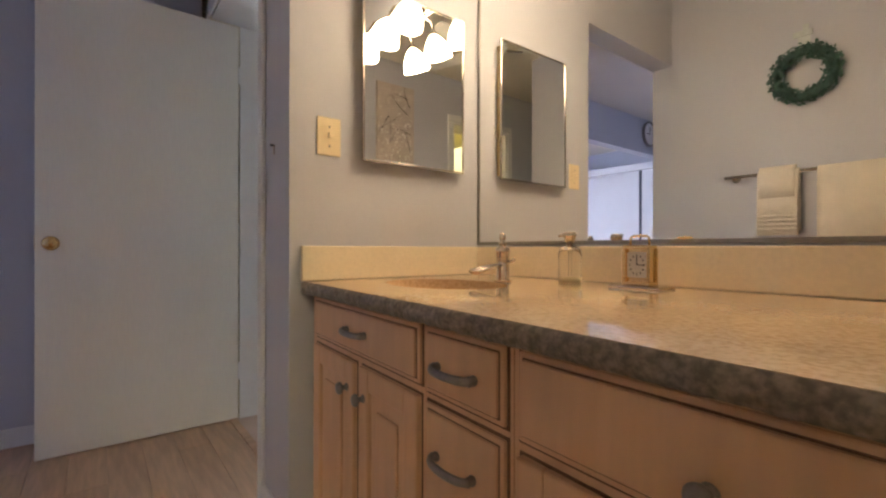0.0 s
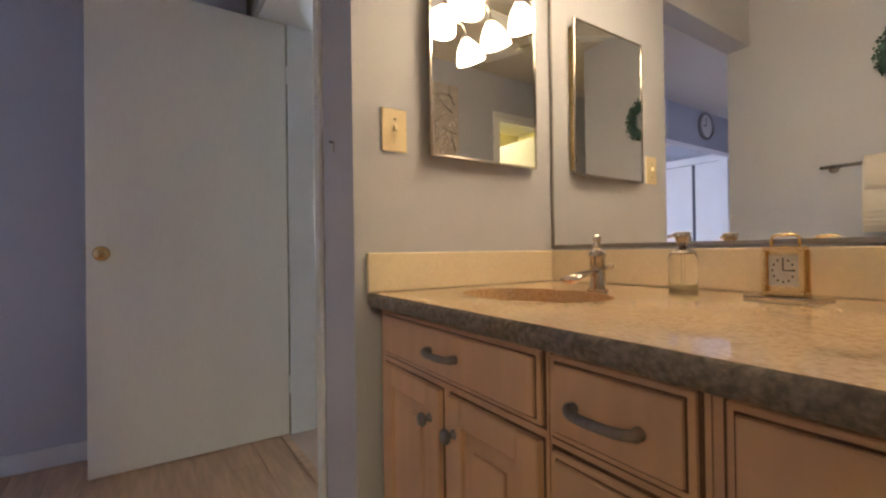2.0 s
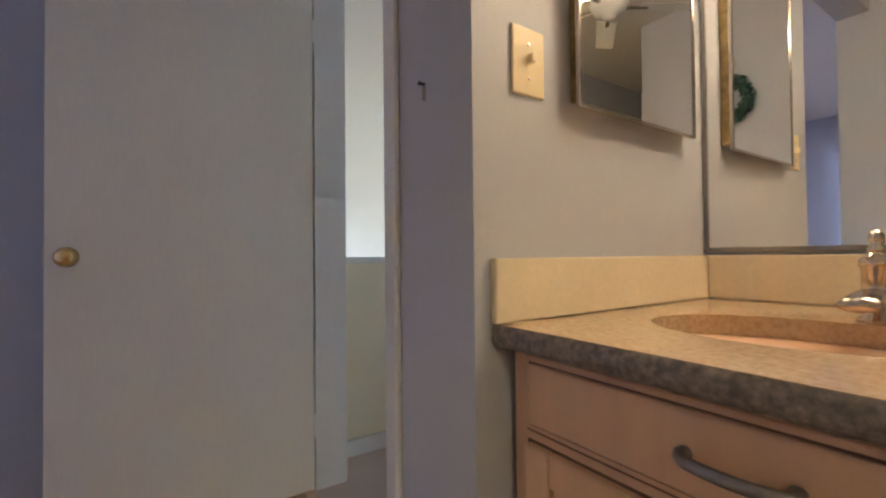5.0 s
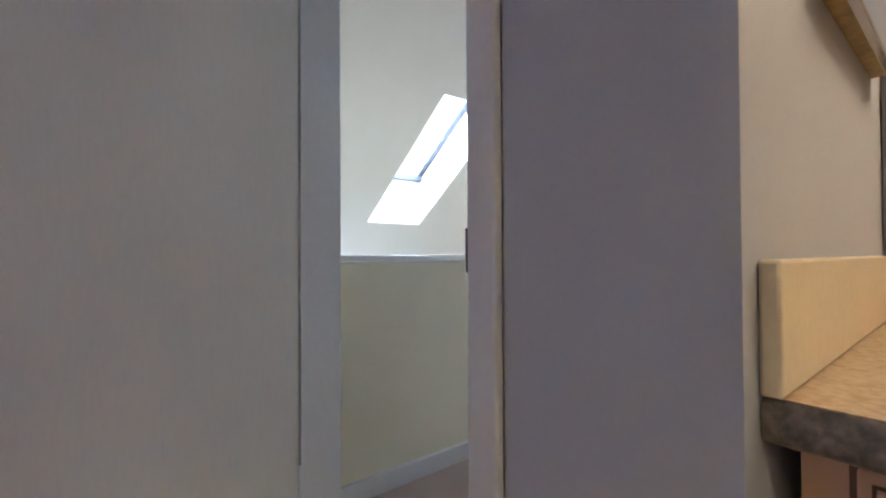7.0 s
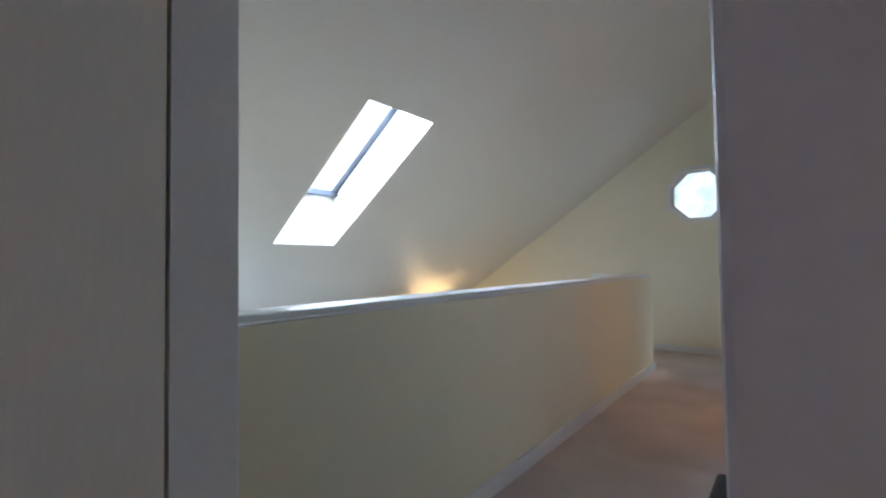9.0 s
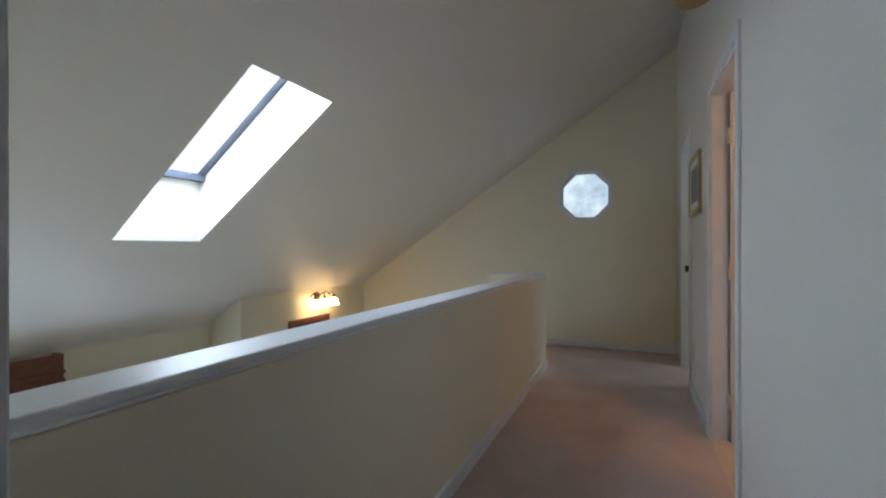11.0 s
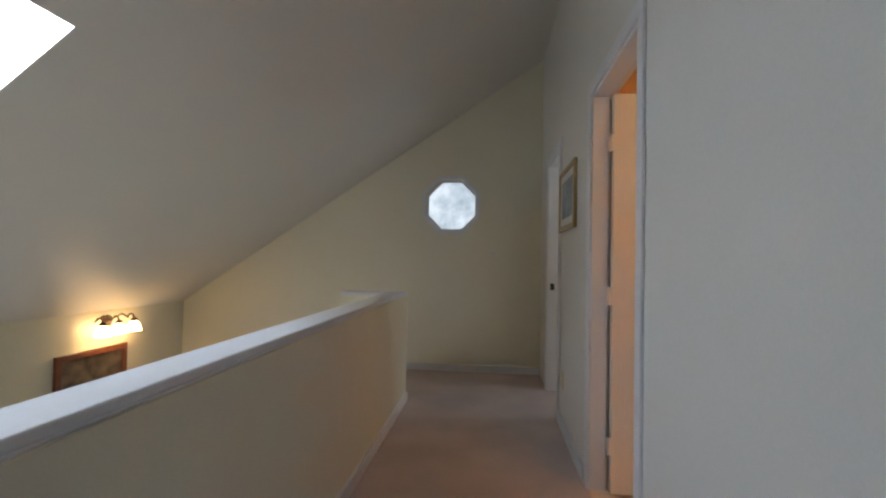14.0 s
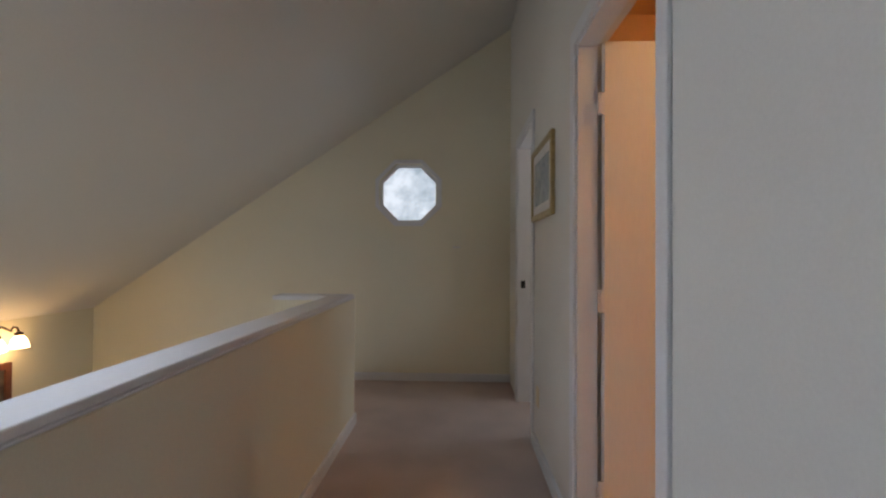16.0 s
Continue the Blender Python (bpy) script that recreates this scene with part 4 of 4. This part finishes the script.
nk = thing("wall_nail", (-0.120, 0.355, 1.205), "small nail and hook in the lavender painted wall", "hook")
part("nail", lathe([(0.003, 0), (0.003, -0.012), (0.005, -0.013), (0.001, -0.014)], 8, "y", (0, 0, 0.012)), BLACK, nk)
part("hook_strip", boxes((-0.003, -0.004, -0.018, 0.003, 0.0, 0.012), bevel=0.001), NICKEL, nk)

# stairwell window with its dark scarf valance
w3 = thing("window_3", (-4.5, 2.4, -0.75), "white framed stairwell window with mullions", "window")
w3["kind"] = "structure"
part("window_frame", boxes((-0.08, -0.65, -0.75, -0.02, -0.60, 0.75), (-0.08, 0.60, -0.75, -0.02, 0.65, 0.75), (-0.08, -0.60, -0.75, -0.02, 0.60, -0.70), (-0.08, -0.60, 0.70, -0.02, 0.60, 0.75), (-0.07, -0.02, -0.70, -0.03, 0.02, 0.70), bevel=0.003), WHITE_TRIM, w3)
pane = part("pane", boxes((-0.052, -0.6, -0.7, -0.048, 0.6, 0.7)), GLASS, w3)
pane.visible_shadow = False
cu = thing("curtain", (-4.5, 2.55, 0.12), "dark brown scarf valance over grey sheers on a rod", "curtain")
part("rod", sweep([(0.09, -1.0, 0.0), (0.09, 0.85, 0.0)], 0.011, 8), BRONZE, cu, smooth=True)
part("finial", lathe([(0.011, 0.85), (0.022, 0.86), (0.026, 0.875), (0.015, 0.89), (0.002, 0.90)], 12, "y", (0.09, 0, 0)), BRONZE, cu, smooth=True)
for y in (-0.9, 0.72):
    part("bracket", boxes((0.0, y - 0.012, -0.02, 0.095, y + 0.012, 0.012), bevel=0.003), BRONZE, cu)


def folds(y0, y1, top, low, x, depth, waves, steps=80):
    bm = bmesh.new()
    cols = []
    for i in range(steps + 1):
        f = i / steps
        y = y0 + (y1 - y0) * f
        xx = x + depth * math.sin(f * waves * 2 * math.pi) + depth * 0.4 * noise.noise((f * 9, 1, 2))
        cols.append([bm.verts.new((xx + 0.01 * k, y, top + (low(f) - top) * k / 4)) for k in range(5)])
    for a, b in zip(cols, cols[1:]):
        for k in range(4):
            bm.faces.new((a[k], b[k], b[k + 1], a[k + 1]))
    bmesh.ops.solidify(bm, geom=bm.faces[:], thickness=0.004)
    return bm


part("scarf", folds(-0.98, 0.74, 0.012, lambda f: -0.10 - 0.22 * math.sin(math.pi * f) ** 1.2, 0.105, 0.012, 13), CURTAIN, cu, "dark brown draped scarf", True)
part("sheer", folds(0.2, 0.72, 0.0, lambda f: -1.45, 0.075, 0.016, 9), SHEER, cu, "grey sheer panel", True)
part("sheer", folds(-0.95, -0.45, 0.0, lambda f: -1.45, 0.075, 0.016, 9), SHEER, cu, "grey sheer panel", True)

# dark timber pelmet under the eave
pm = thing("pelmet", (-4.5, 1.70, 0.17), "dark stained wooden pelmet fixed under the sloping ceiling", "pelmet")
part("front_board", boxes((0.085, -0.58, 0.0, 0.11, 0.58, 0.20), bevel=0.004), MAHOGANY, pm)
part("end_board", boxes((0.0, 0.555, 0.0, 0.085, 0.58, 0.20), bevel=0.003), MAHOGANY, pm)
part("end_board", boxes((0.0, -0.58, 0.0, 0.085, -0.555, 0.20), bevel=0.003), MAHOGANY, pm)
part("moulding", boxes((0.11, -0.585, 0.06, 0.122, 0.585, 0.085), (0.11, -0.585, 0.0, 0.126, 0.585, 0.022), bevel=0.004), MAHOGANY, pm)

# ---- plank floor of the vanity room and passage, last ----
fl = structure("floor_5", boxes((-5.0, -4.2, -0.2, 3.5, 0.455, -0.012), (-0.10, 0.455, -0.2, 2.05, 1.2, -0.012)), PLANK_WOOD, "light oak plank floor")
PW, PL = 0.125, 1.25
shared = {}


def plank_mesh(length):
    key = round(length, 3)
    if key not in shared:
        shared[key] = mesh_from(boxes((-PW / 2 + 0.0008, -length / 2 + 0.0008, -0.010, PW / 2 - 0.0008, length / 2 - 0.0008, 0.0), bevel=0.0012, seg=1), "plank", PLANK_WOOD)
    return shared[key]


# planks run across the passage, along x
row = 0
y = 0.4375 - PW / 2
while y > -2.4:
    x = -1.37 + (row * 0.47) % PL - PL
    while x < 1.93:
        a, b = max(x, -1.377 if y > -1.15 else -1.9), min(x + PL, 1.93)
        if b - a > 0.05:
            ob = new("plank", plank_mesh(b - a))
            ob.parent = fl
            ob.matrix_basis = pose((a + b) / 2, y, 0, 0, 0, 90)
        x += PL
    y -= PW
    row += 1
